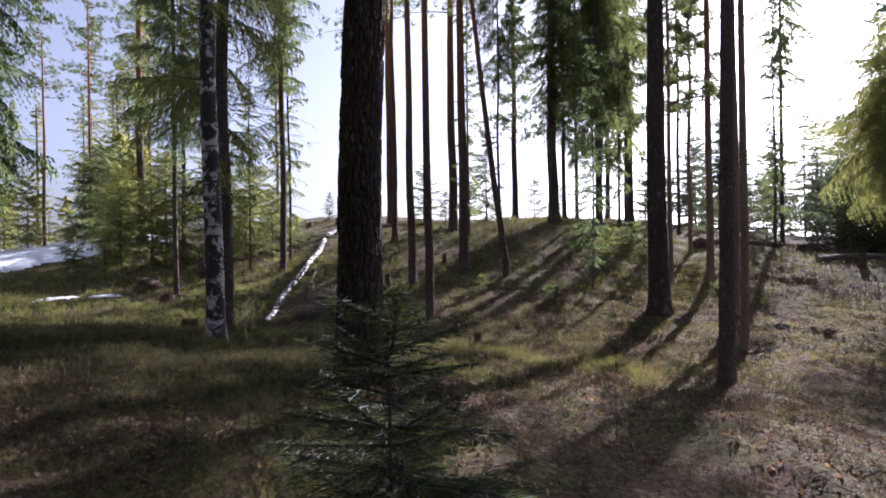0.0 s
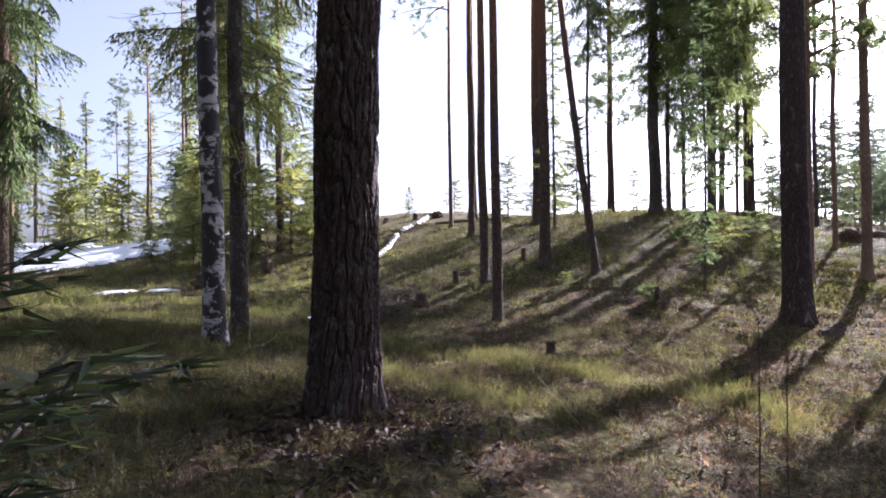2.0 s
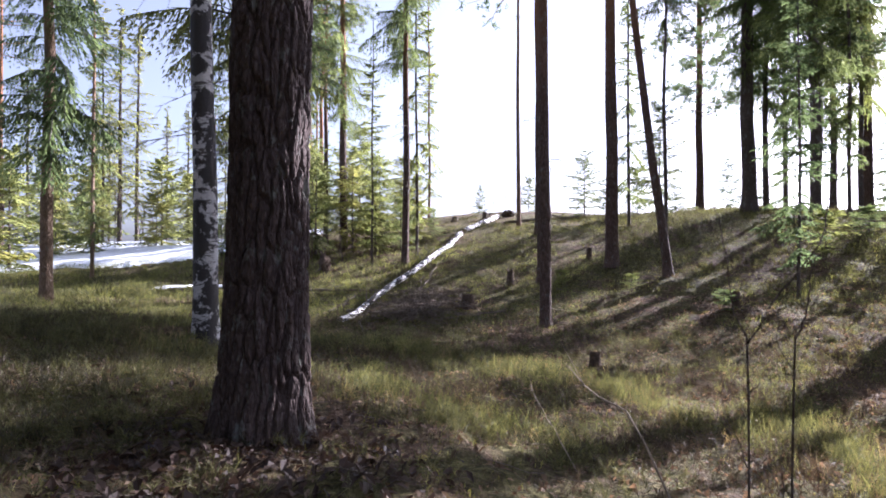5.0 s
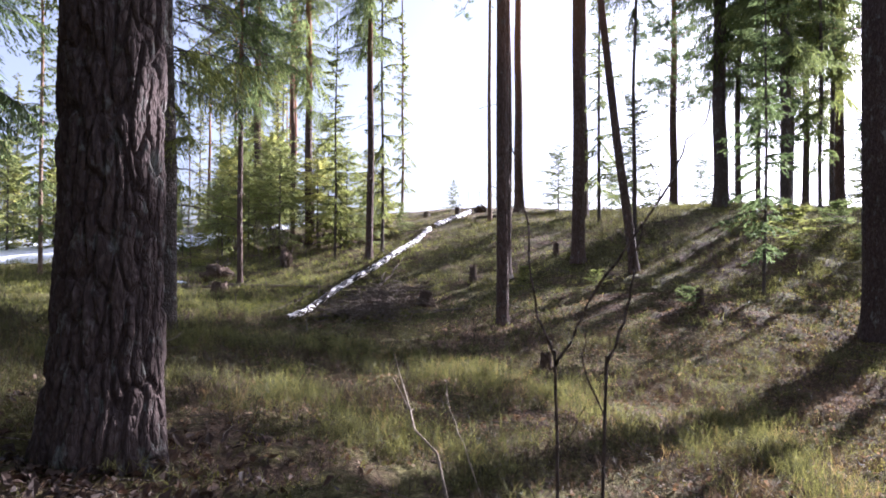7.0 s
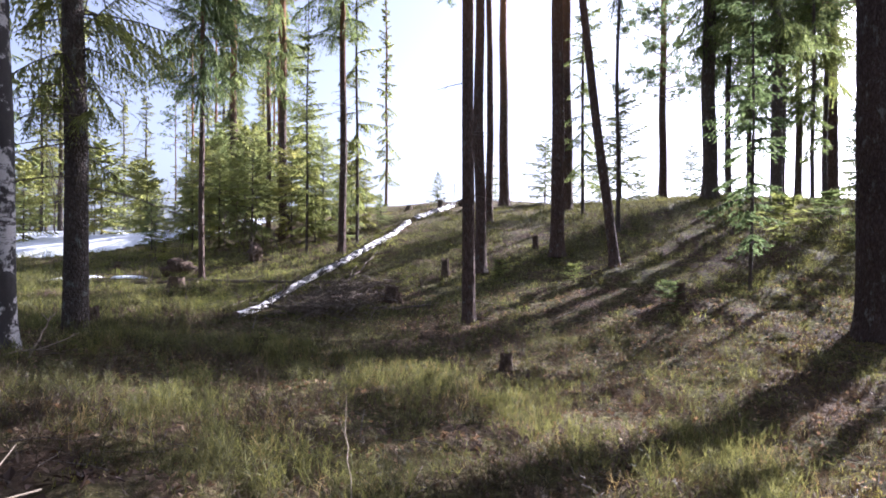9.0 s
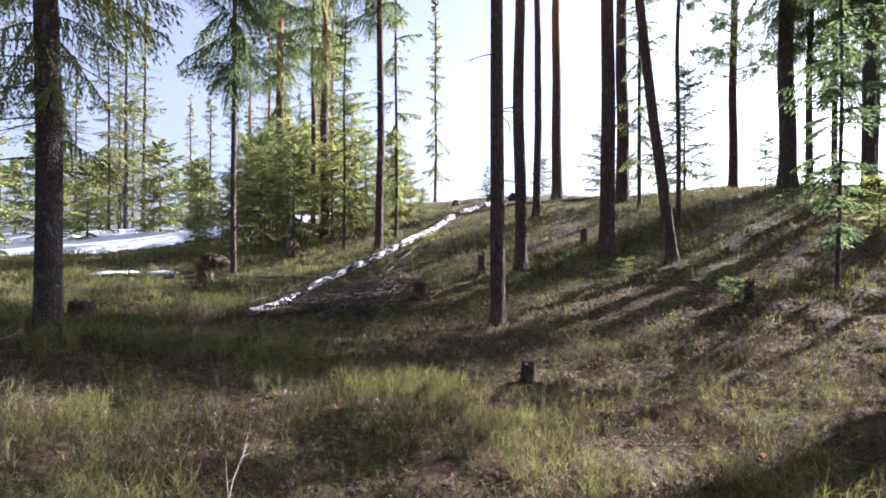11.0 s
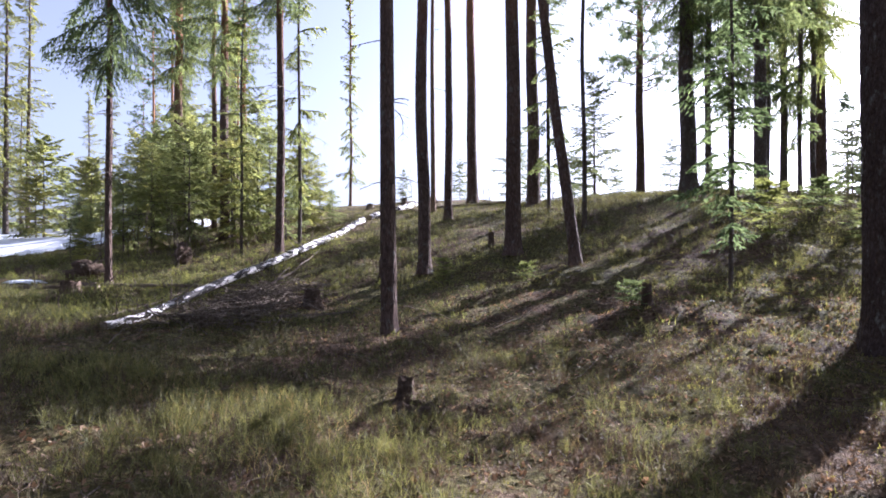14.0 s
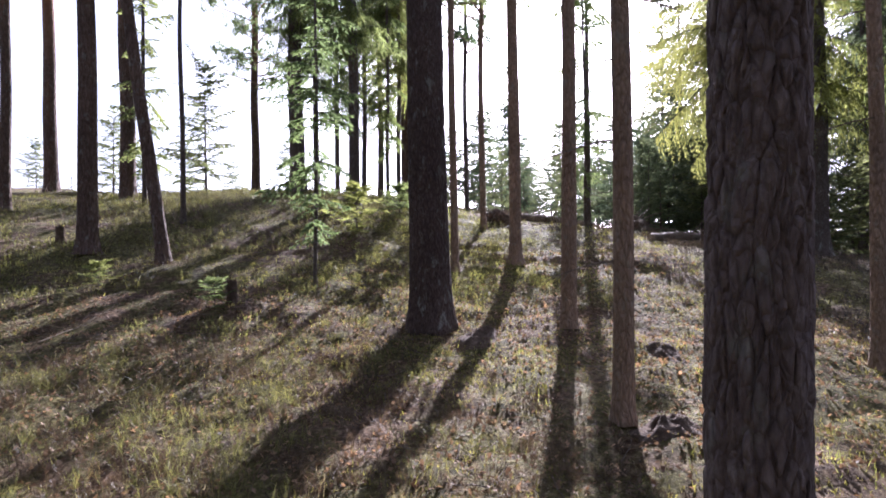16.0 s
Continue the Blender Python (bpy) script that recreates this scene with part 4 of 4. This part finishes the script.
def root_plate(x, y, w, h, yaw, seed, label):
    rnd = np.random.default_rng(seed)
    ob = thing("root_plate", x, y, gz(x, y) - 0.05, label, "root plate", "root plates", yaw)
    n = 26
    a, b = np.meshgrid(np.linspace(0, 2 * np.pi, n, endpoint=False), np.linspace(0.02, np.pi - 0.02, 14), indexing="ij")
    d = np.stack([np.cos(a) * np.sin(b), 0.45 * np.sin(a) * np.sin(b), np.cos(b)], -1).reshape(-1, 3)
    k = 1 + 0.35 * vnoise(d * 2.4 + seed, seed) + 0.2 * vnoise(d * 6 + seed, seed)
    v = d * k[:, None] * [w / 2, w / 2, h / 2] + [0, 0, h * 0.42]
    i, j = np.meshgrid(np.arange(n), np.arange(13), indexing="ij")
    q = np.stack([i * 14 + j, ((i + 1) % n) * 14 + j, ((i + 1) % n) * 14 + j + 1, i * 14 + j + 1], -1).reshape(-1, 4)
    part("soil", np_mesh("soil", v, q, SOIL, True), ob)
    wood = Heap()
    for i in range(26):
        dd = rnd.normal(size=3) * [1, 0.7, 0.6] + [0, 0, 0.3]
        dd /= np.linalg.norm(dd)
        l = rnd.uniform(0.3, 0.6) * w
        u = np.linspace(0, 1, 7)[:, None]
        pth = [0, 0, h * 0.4] + dd * l * (0.35 + u) + np.cumsum(rnd.normal(0, 0.03, (7, 3)), 0) - [0, 0, 0.25] * u ** 2
        wood.add(*tube(pth, np.linspace(0.024, 0.005, 7), 5))
    tagged(part("roots", wood.mesh("roots", DEAD_WOOD, True), ob), kind="stuff")


root_plate(-5.2, 31.2, 0.7, 0.4, 20, 1, "upturned root plate with brown soil on the crest")
root_plate(9.25, 20.1, 0.75, 0.42, 10, 2, "dark upturned roots on the sunny slope")
root_plate(-10.0, 18.1, 0.9, 0.55, 60, 3, "mossy upturned roots by the hollow")
root_plate(-9.2, 20.5, 0.8, 0.6, 120, 4, "dark upturned roots below the young spruces")
root_plate(13.6, 20.6, 1.6, 0.5, 30, 5, "heap of dark roots and branches below the spruces")


def soil_mound(x, y, w, d, h, yaw, seed, label):
    """A low lumpy heap with a ragged edge that runs out into the ground."""
    n = 40
    u, t = np.meshgrid(np.linspace(0, 1, 14), np.linspace(0, 2 * np.pi, n, endpoint=False), indexing="ij")
    p = np.stack([np.cos(t).ravel() * 1.3 * u.ravel(), np.sin(t).ravel() * 1.3 * u.ravel(), 0 * t.ravel() + seed], 1)
    k = 1 + 0.35 * vnoise(p * 1.6, seed) * u.ravel()
    c, s_ = math.cos(radians(yaw)), math.sin(radians(yaw))
    a, b = np.cos(t).ravel() * u.ravel() * k * w / 2, np.sin(t).ravel() * u.ravel() * k * d / 2
    px, py = c * a - s_ * b, s_ * a + c * b
    z = ground(x + px, y + py) - gz(x, y) + h * (1 - u.ravel() ** 1.7) * (0.7 + 0.5 * vnoise(p * 4, seed + 1)) + 0.012 * vnoise(p * 11, seed) - 0.02 * u.ravel()
    ob = thing("soil_mound", x, y, gz(x, y), label, "mound", "soil mounds")
    part("soil", np_mesh("soil", np.stack([px, py, z], 1), ring_quads(14, n), SOIL, True), ob)


soil_mound(6.5, 10.95, 0.85, 0.5, 0.13, 20, 6, "low dark mound of torn soil at the foot of a pine")
soil_mound(7.9, 12.6, 0.8, 0.4, 0.12, 70, 7, "low dark mound of torn soil in the litter")
soil_mound(8.6, 12.2, 0.6, 0.4, 0.10, 30, 9, "low dark mound of torn soil in the litter")
soil_mound(6.1, 13.75, 1.0, 0.5, 0.12, 40, 8, "low dark mound of soil at the foot of a pine")
soil_mound(1.0, 12.1, 0.7, 0.5, 0.10, 10, 10, "low dark mound of soil round a stub")


# ---- dry stalks ----
def dry_stalk(a, b, r, label, seed, arch=0.0):
    rnd = np.random.default_rng(seed)
    a, b = np.array([*a[:2], gz(a[0], a[1]) + a[2]]), np.array([*b[:2], gz(b[0], b[1]) + b[2]])
    u = np.linspace(0, 1, 9)[:, None]
    w = np.cumsum(rnd.normal(0, 0.02, (9, 3)), 0) * u * (1 - u) * 4
    ob = thing("dry_stalk", 0, 0, 0, label, "stalk", "dry stalks")
    w = w + np.array([0, 0, arch]) * 4 * u * (1 - u)
    v, f = tube(a + (b - a) * u + w, np.linspace(r, r * 0.4, 9), 7)
    part("stem", np_mesh("stem", v, f, CUT_WOOD, True), ob)
    for i in range(3):
        k = rnd.integers(4, 8)
        o = (a + (b - a) * u + w)[k]
        d = (b - a) * 0.12 + rnd.normal(0, 0.04, 3)
        v, f = tube(o + d * np.linspace(0, 1, 4)[:, None], np.linspace(r * 0.5, r * 0.2, 4), 5)
        part("twig", np_mesh("twig", v, f, CUT_WOOD, True), ob)


dry_stalk((1.15, 7.3, 0.0), (0.62, 8.2, 0.38), 0.005, "pale dry stalk leaning over the low shrubs", 1)
dry_stalk((1.98, 4.62, 0.0), (1.34, 5.68, 0.80), 0.005, "tall pale dry stalk bent over the low shrubs", 7, 0.42)
dry_stalk((-3.2, 8.9, 0.0), (-3.35, 9.3, 0.42), 0.012, "bent pale dead branch at the foot of a spruce", 2)
dry_stalk((-3.1, 8.6, 0.1), (-2.95, 9.2, 0.30), 0.009, "bent pale dead branch at the foot of a spruce", 3)
dry_stalk((-0.6, 15.9, 0.05), (0.6, 15.2, 0.03), 0.012, "dry branch lying on the slope", 4)
dry_stalk((-2.2, 15.4, 0.05), (-1.1, 16.2, 0.03), 0.014, "dry branch lying on the slope", 5)
dry_stalk((1.1, 15.2, 0.03), (1.7, 16.2, 0.10), 0.01, "dry branch lying on the slope", 6)


# ---- heap of cut branches ----
wood = Heap()
for i in range(760):
    a = rng.normal(size=3) * [1, 1, 0.22]
    a /= np.linalg.norm(a)
    u = rng.uniform()
    x, y = -4.5 + 0.5 * rng.normal() - 0.3 * u, 14.3 + 3.0 * u + 0.4 * rng.normal()
    l = rng.uniform(0.15, 0.7)
    c = np.array([x + 1.0, y, gz(x + 1.0, y) + rng.uniform(0.02, 0.2)])
    s = np.linspace(-0.5, 0.5, 4)[:, None]
    wood.add(*tube(c + a * l * s + rng.normal(0, 0.015, (4, 3)), np.linspace(0.012, 0.005, 4), 4))
tagged(new("branch_heap", wood.mesh("branch_heap", DEAD_WOOD, True)), "heap of bare grey branches beside the fallen birch", "branches", kind="stuff")

# ---- undergrowth ----
def scatter(n, x0, x1, y0, y1, keep):
    x, y = rng.uniform(x0, x1, n), rng.uniform(y0, y1, n)
    m = keep(x, y) > rng.random(n)
    x, y = x[m], y[m]
    return x, y, ground(x, y)


def clump(x, y):
    p = np.stack([x, y, 0 * x], 1)
    return 0.5 + 0.5 * vnoise(p * 0.55, 21) + 0.35 * vnoise(p * 1.9, 22)


def fern_tufts(xs, ys, zs, stems, h, spread, width, side=2):
    """Tufts of thin upright stems with side shoots, as slim triangles."""
    n = len(xs)
    o = np.repeat(np.stack([xs, ys, zs - 0.02], 1), stems, 0)
    sc = np.repeat(rng.uniform(0.65, 1.25, n), stems)
    o[:, :2] += rng.normal(0, spread * 0.5, (n * stems, 2))
    d = np.stack([rng.normal(0, 0.32, n * stems), rng.normal(0, 0.32, n * stems), np.ones(n * stems)], 1)
    d /= np.linalg.norm(d, axis=1)[:, None]
    l = h * sc * rng.uniform(0.5, 1.1, n * stems)
    P, D, L, W = [o], [d], [l], [np.full(n * stems, width)]
    for k in range(side):
        at = rng.uniform(0.3, 0.95, n * stems)
        dd = d + rng.normal(0, 0.55, d.shape) + [0, 0, 0.25]
        dd /= np.linalg.norm(dd, axis=1)[:, None]
        P.append(o + d * (l * at)[:, None]), D.append(dd), L.append(l * rng.uniform(0.25, 0.5, n * stems)), W.append(np.full(n * stems, width * 0.9))
    return spikes(np.concatenate(P), np.concatenate(D), np.concatenate(L), np.concatenate(W), rng)


def broom_tufts(xs, ys, zs, stems, h, spread, width, shoots=7):
    """Twiggy low shrubs: thin stems that carry a broom of short upright shoots."""
    n = len(xs)
    tall = np.clip(0.75 + 0.5 * vnoise(np.stack([xs, ys, 0 * xs], 1) * 1.3, 41), 0.4, 1.3)
    o = np.repeat(np.stack([xs, ys, zs - 0.02], 1), stems, 0)
    o[:, :2] += rng.normal(0, spread * 0.5, (n * stems, 2))
    d = np.stack([rng.normal(0, 0.45, n * stems), rng.normal(0, 0.45, n * stems), np.ones(n * stems)], 1)
    d /= np.linalg.norm(d, axis=1)[:, None]
    l = h * np.repeat(tall, stems) * rng.uniform(0.45, 1.1, n * stems)
    P, D, L, W = [o], [d], [l], [np.full(n * stems, width)]
    for k in range(shoots):
        at = rng.uniform(0.2, 0.95, n * stems) ** 0.7
        dd = d + rng.normal(0, 0.75, d.shape) + [0, 0, 0.2]
        dd /= np.linalg.norm(dd, axis=1)[:, None]
        P.append(o + d * (l * at)[:, None]), D.append(dd), L.append(rng.uniform(0.03, 0.085, n * stems)), W.append(np.full(n * stems, width * 1.1))
    return spikes(np.concatenate(P), np.concatenate(D), np.concatenate(L), np.concatenate(W), rng)


def undergrowth(name, mat, label, *fields):
    hp = Heap()
    for fld in fields:
        hp.add(*fld)
    tagged(new(name, hp.mesh(name, mat)), label, "undergrowth", kind="stuff")


hollow = lambda x, y: np.clip(clump(x, y) * 2.2 - 0.85, 0, 1) * np.where((x < 1) & (y > 11.6), 0.3, 1.0) * np.where(x > 3.2, 0.35, 1.0) * np.where((x > -1.4) & (y < 7.3) & (y > 4.6), 0.10, 1.0)
slope = lambda x, y: np.clip(clump(x, y) * 1.2 - 0.35, 0, 1)
away = lambda x, y: np.where(np.hypot(x - 2.2, y - 5.0) < 0.9, 0.3, 1.0)
undergrowth("bilberry_shrubs", BILBERRY, "knee-high olive green bilberry shrubs on the forest floor",
            broom_tufts(*scatter(2000, -9, 5.5, 5.2, 8.2, lambda x, y: hollow(x, y) * away(x, y)), 13, 0.24, 0.18, 0.0034, 13),
            broom_tufts(*scatter(3900, -9, 5.5, 8.2, 14.2, lambda x, y: hollow(x, y) * away(x, y)), 10, 0.26, 0.17, 0.0048, 11),
            broom_tufts(*scatter(900, -6, 0.2, 2.0, 5.6, lambda x, y: np.clip(0.35 + clump(x, y), 0, 1) * np.where(np.hypot(x + 0.5, y - 5.6) < 1.3, 0.1, 1.0)), 13, 0.22, 0.2, 0.003, 11),
            broom_tufts(*scatter(700, -8, -1.6, 5.2, 8.6, lambda x, y: 0.9 + 0 * x), 13, 0.24, 0.22, 0.0034, 12),
            broom_tufts(*scatter(3600, -24, -5, 7, 21, lambda x, y: np.clip(clump(x, y), 0, 1)), 9, 0.26, 0.25, 0.010, 6),
            broom_tufts(*scatter(6500, -8, 9, 14, 32, slope), 8, 0.22, 0.22, 0.009, 6),
            broom_tufts(*scatter(1500, 0.5, 7.5, 18.5, 28, lambda x, y: 0.35 + 0.65 * np.clip(clump(x, y), 0, 1)), 8, 0.22, 0.22, 0.010, 6))
def tall_sprigs(xs, ys, zs, stems, h, width, shoots):
    """Open bushes: a few leaning stems, each with long upswept sprigs."""
    n = len(xs)
    o = np.repeat(np.stack([xs, ys, zs - 0.02], 1), stems, 0)
    o[:, :2] += rng.normal(0, 0.07, (n * stems, 2))
    d = np.stack([rng.normal(0, 0.28, n * stems), rng.normal(0, 0.28, n * stems), np.ones(n * stems)], 1)
    d /= np.linalg.norm(d, axis=1)[:, None]
    l = h * np.repeat(rng.uniform(0.6, 1.2, n), stems) * rng.uniform(0.6, 1.1, n * stems)
    P, D, L, W = [o], [d], [l], [np.full(n * stems, width)]
    for k in range(shoots):
        at = rng.uniform(0.25, 0.9, n * stems)
        dd = d + rng.normal(0, 0.62, d.shape) + [0, 0, 0.12]
        dd /= np.linalg.norm(dd, axis=1)[:, None]
        P.append(o + d * (l * at)[:, None]), D.append(dd), L.append(rng.uniform(0.05, 0.13, n * stems)), W.append(np.full(n * stems, width))
    return spikes(np.concatenate(P), np.concatenate(D), np.concatenate(L), np.concatenate(W), rng)


def thick(x, y):
    p = np.stack([x, y, 0 * x], 1)
    return np.clip(0.35 + 1.1 * vnoise(p * 0.9, 61) + 0.5 * vnoise(p * 2.3, 62), 0, 1)


undergrowth("tall_bilberry", BROOM, "olive-brown bilberry sprigs standing in open bushes",
            tall_sprigs(*scatter(1250, -6, 3.4, 7.6, 11.8, thick), 8, 0.23, 0.0038, 12),
            tall_sprigs(*scatter(300, 1.2, 4.6, 8.6, 12.5, lambda x, y: 0.5 * thick(x, y)), 8, 0.21, 0.0036, 11),
            tall_sprigs(*scatter(600, -13, -5, 9, 16, thick), 8, 0.25, 0.006, 9),
            tall_sprigs(*scatter(400, -3, 8, 14.5, 20, lambda x, y: 0.5 * thick(x, y)), 7, 0.23, 0.006, 9))
undergrowth("bare_sprigs", DRY_GRASS, "pale leafless bilberry twigs standing among the shrubs",
            tall_sprigs(*scatter(230, -4, 3.6, 7.4, 11.5, thick), 5, 0.27, 0.0034, 7))
undergrowth("heather_shrubs", HEATHER, "brown leafless heather and shrub stems on the forest floor",
            broom_tufts(*scatter(3400, -9, 6, 3.0, 14.5, lambda x, y: np.clip(1.15 - clump(x, y), 0, 1) * away(x, y) * np.where((y < 6.8) & (x > -1.4), 0.4, 1.0)), 12, 0.2, 0.2, 0.0038, 8),
            fern_tufts(*scatter(2600, -8, 13, 14, 30, lambda x, y: np.clip(0.9 - clump(x, y), 0, 1) * 0.6), 8, 0.13, 0.18, 0.010, 3))
undergrowth("dry_grass", DRY_GRASS, "tufts of bleached dry grass on the forest floor",
            fern_tufts(*scatter(1500, -9, 11, 4, 16, lambda x, y: np.clip(1.1 - clump(x, y), 0, 1) * 0.4), 10, 0.14, 0.10, 0.005, 1),
            fern_tufts(*scatter(2500, -12, 16, 14, 30, lambda x, y: np.clip(1.0 - clump(x, y), 0, 1) * 0.35), 8, 0.14, 0.14, 0.009, 1))
undergrowth("moss", MOSS, "yellow-green moss cushions between the shrubs",
            fern_tufts(*scatter(9000, -8, 12, 4, 19, lambda x, y: np.clip(0.55 + 0.8 * vnoise(np.stack([x, y, 0 * x], 1) * 1.1, 31), 0, 1)), 9, 0.05, 0.12, 0.011, 1),
            fern_tufts(*scatter(9000, 3.2, 13, 8.5, 19, lambda x, y: np.clip(0.45 + 0.9 * vnoise(np.stack([x, y, 0 * x], 1) * 0.7, 33), 0, 1)), 10, 0.045, 0.16, 0.010, 1),
            fern_tufts(*scatter(5000, -10, 16, 17, 31, lambda x, y: np.clip(0.5 + 0.8 * vnoise(np.stack([x, y, 0 * x], 1) * 0.8, 31), 0, 1)), 8, 0.06, 0.2, 0.02, 1))

undergrowth("hollow_grass", PALE_GRASS, "sunlit yellow-green grass in the hollow and on the slope",
            fern_tufts(*scatter(4200, -24, -5, 9, 23, lambda x, y: np.clip(clump(x, y) + 0.2, 0, 1)), 9, 0.20, 0.25, 0.012, 2),
            fern_tufts(*scatter(4500, -7, 9, 14.5, 30, lambda x, y: np.clip(clump(x, y) * 1.5 - 0.5, 0, 1)), 8, 0.12, 0.22, 0.010, 2),
            fern_tufts(*scatter(1300, 4.5, 14, 9.5, 20, lambda x, y: np.clip(clump(x, y) * 1.5 - 0.4, 0, 1) * 0.8), 9, 0.10, 0.2, 0.007, 2))
undergrowth("shade_shrubs", HEATHER, "low brown shrubs and twigs below the spruces",
            broom_tufts(*scatter(3200, 10, 26, 7, 26, lambda x, y: 0.7 + 0 * x), 8, 0.22, 0.3, 0.012, 5))

# fallen leaves: curled diamonds lying on the ground
x, y, z = scatter(90000, -6, 11.5, 1.5, 17, lambda x, y: np.clip(1.25 - clump(x, y), 0.2, 1) * np.where(np.hypot(x + 0.6, y - 6.0) < 1.6, 1.0, 0.7))
n = len(x)
a, s = rng.uniform(0, 6.28, n), rng.uniform(0.010, 0.030, n)
u = np.stack([np.cos(a), np.sin(a), rng.normal(0, 0.55, n)], 1) * s[:, None]
w = np.stack([-np.sin(a), np.cos(a), rng.normal(0, 0.55, n)], 1) * (s * 0.6)[:, None]
c = np.stack([x, y, z + 0.012], 1)
v = np.stack([c - u, c + w + [0, 0, 0.006], c + u, c - w + [0, 0, 0.006]], 1).reshape(-1, 3)
i = np.arange(n)[:, None] * 4
tagged(new("leaf_litter", np_mesh("leaf_litter", v, np.concatenate([i + [0, 1, 2], i + [0, 2, 3]]), LITTER)), "brown and pale dead leaves scattered on the forest floor", "leaves", kind="stuff")

# large leaves, darker brown than the rest, at the foot of the old pine
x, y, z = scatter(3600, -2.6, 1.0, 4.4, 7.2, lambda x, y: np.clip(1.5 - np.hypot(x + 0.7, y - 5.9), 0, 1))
n = len(x)
a, s = rng.uniform(0, 6.28, n), rng.uniform(0.022, 0.048, n)
u = np.stack([np.cos(a), np.sin(a), rng.normal(0, 0.5, n)], 1) * s[:, None]
w = np.stack([-np.sin(a), np.cos(a), rng.normal(0, 0.5, n)], 1) * (s * 0.6)[:, None]
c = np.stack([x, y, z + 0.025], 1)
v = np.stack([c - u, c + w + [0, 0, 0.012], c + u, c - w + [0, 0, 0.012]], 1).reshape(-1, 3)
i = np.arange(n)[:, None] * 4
tagged(new("damp_leaves", np_mesh("damp_leaves", v, np.concatenate([i + [0, 1, 2], i + [0, 2, 3]]), DARK_LEAF)), "large dark brown leaves round the old pine", "leaves", kind="stuff")

# fallen twigs
wood = Heap()
x, y, z = scatter(1500, -8, 12, 3, 20, lambda x, y: 0.8 + 0 * x)
for i in range(len(x)):
    a, l = rng.uniform(0, 6.28), rng.uniform(0.1, 0.5) * (1 if rng.random() < 0.9 else 2.2)
    s = np.linspace(-0.5, 0.5, 4)
    px, py = x[i] + math.cos(a) * l * s + rng.normal(0, 0.012, 4), y[i] + math.sin(a) * l * s + rng.normal(0, 0.012, 4)
    wood.add(*tube(np.stack([px, py, ground(px, py) + 0.012 + rng.uniform(0, 0.03)], 1), np.linspace(0.006, 0.002, 4), 4))
tagged(new("fallen_twigs", wood.mesh("fallen_twigs", DEAD_WOOD, True)), "thin dry twigs strewn over the forest floor", "twigs", kind="stuff")

# pine needles lying on the ground
x, y, z = scatter(90000, -5, 11, 3.5, 15, lambda x, y: 0.55 + 0.4 * vnoise(np.stack([x, y, 0 * x], 1) * 2.1, 51))
n = len(x)
a = rng.uniform(0, 6.28, n)
v, f = spikes(np.stack([x, y, z + 0.006], 1), np.stack([np.cos(a), np.sin(a), rng.normal(0.08, 0.15, n)], 1), rng.uniform(0.03, 0.09, n), np.full(n, 0.0032), rng)
tagged(new("needle_litter", np_mesh("needle_litter", v, f, LITTER)), "fallen brown pine needles on the forest floor", "needles", kind="stuff")
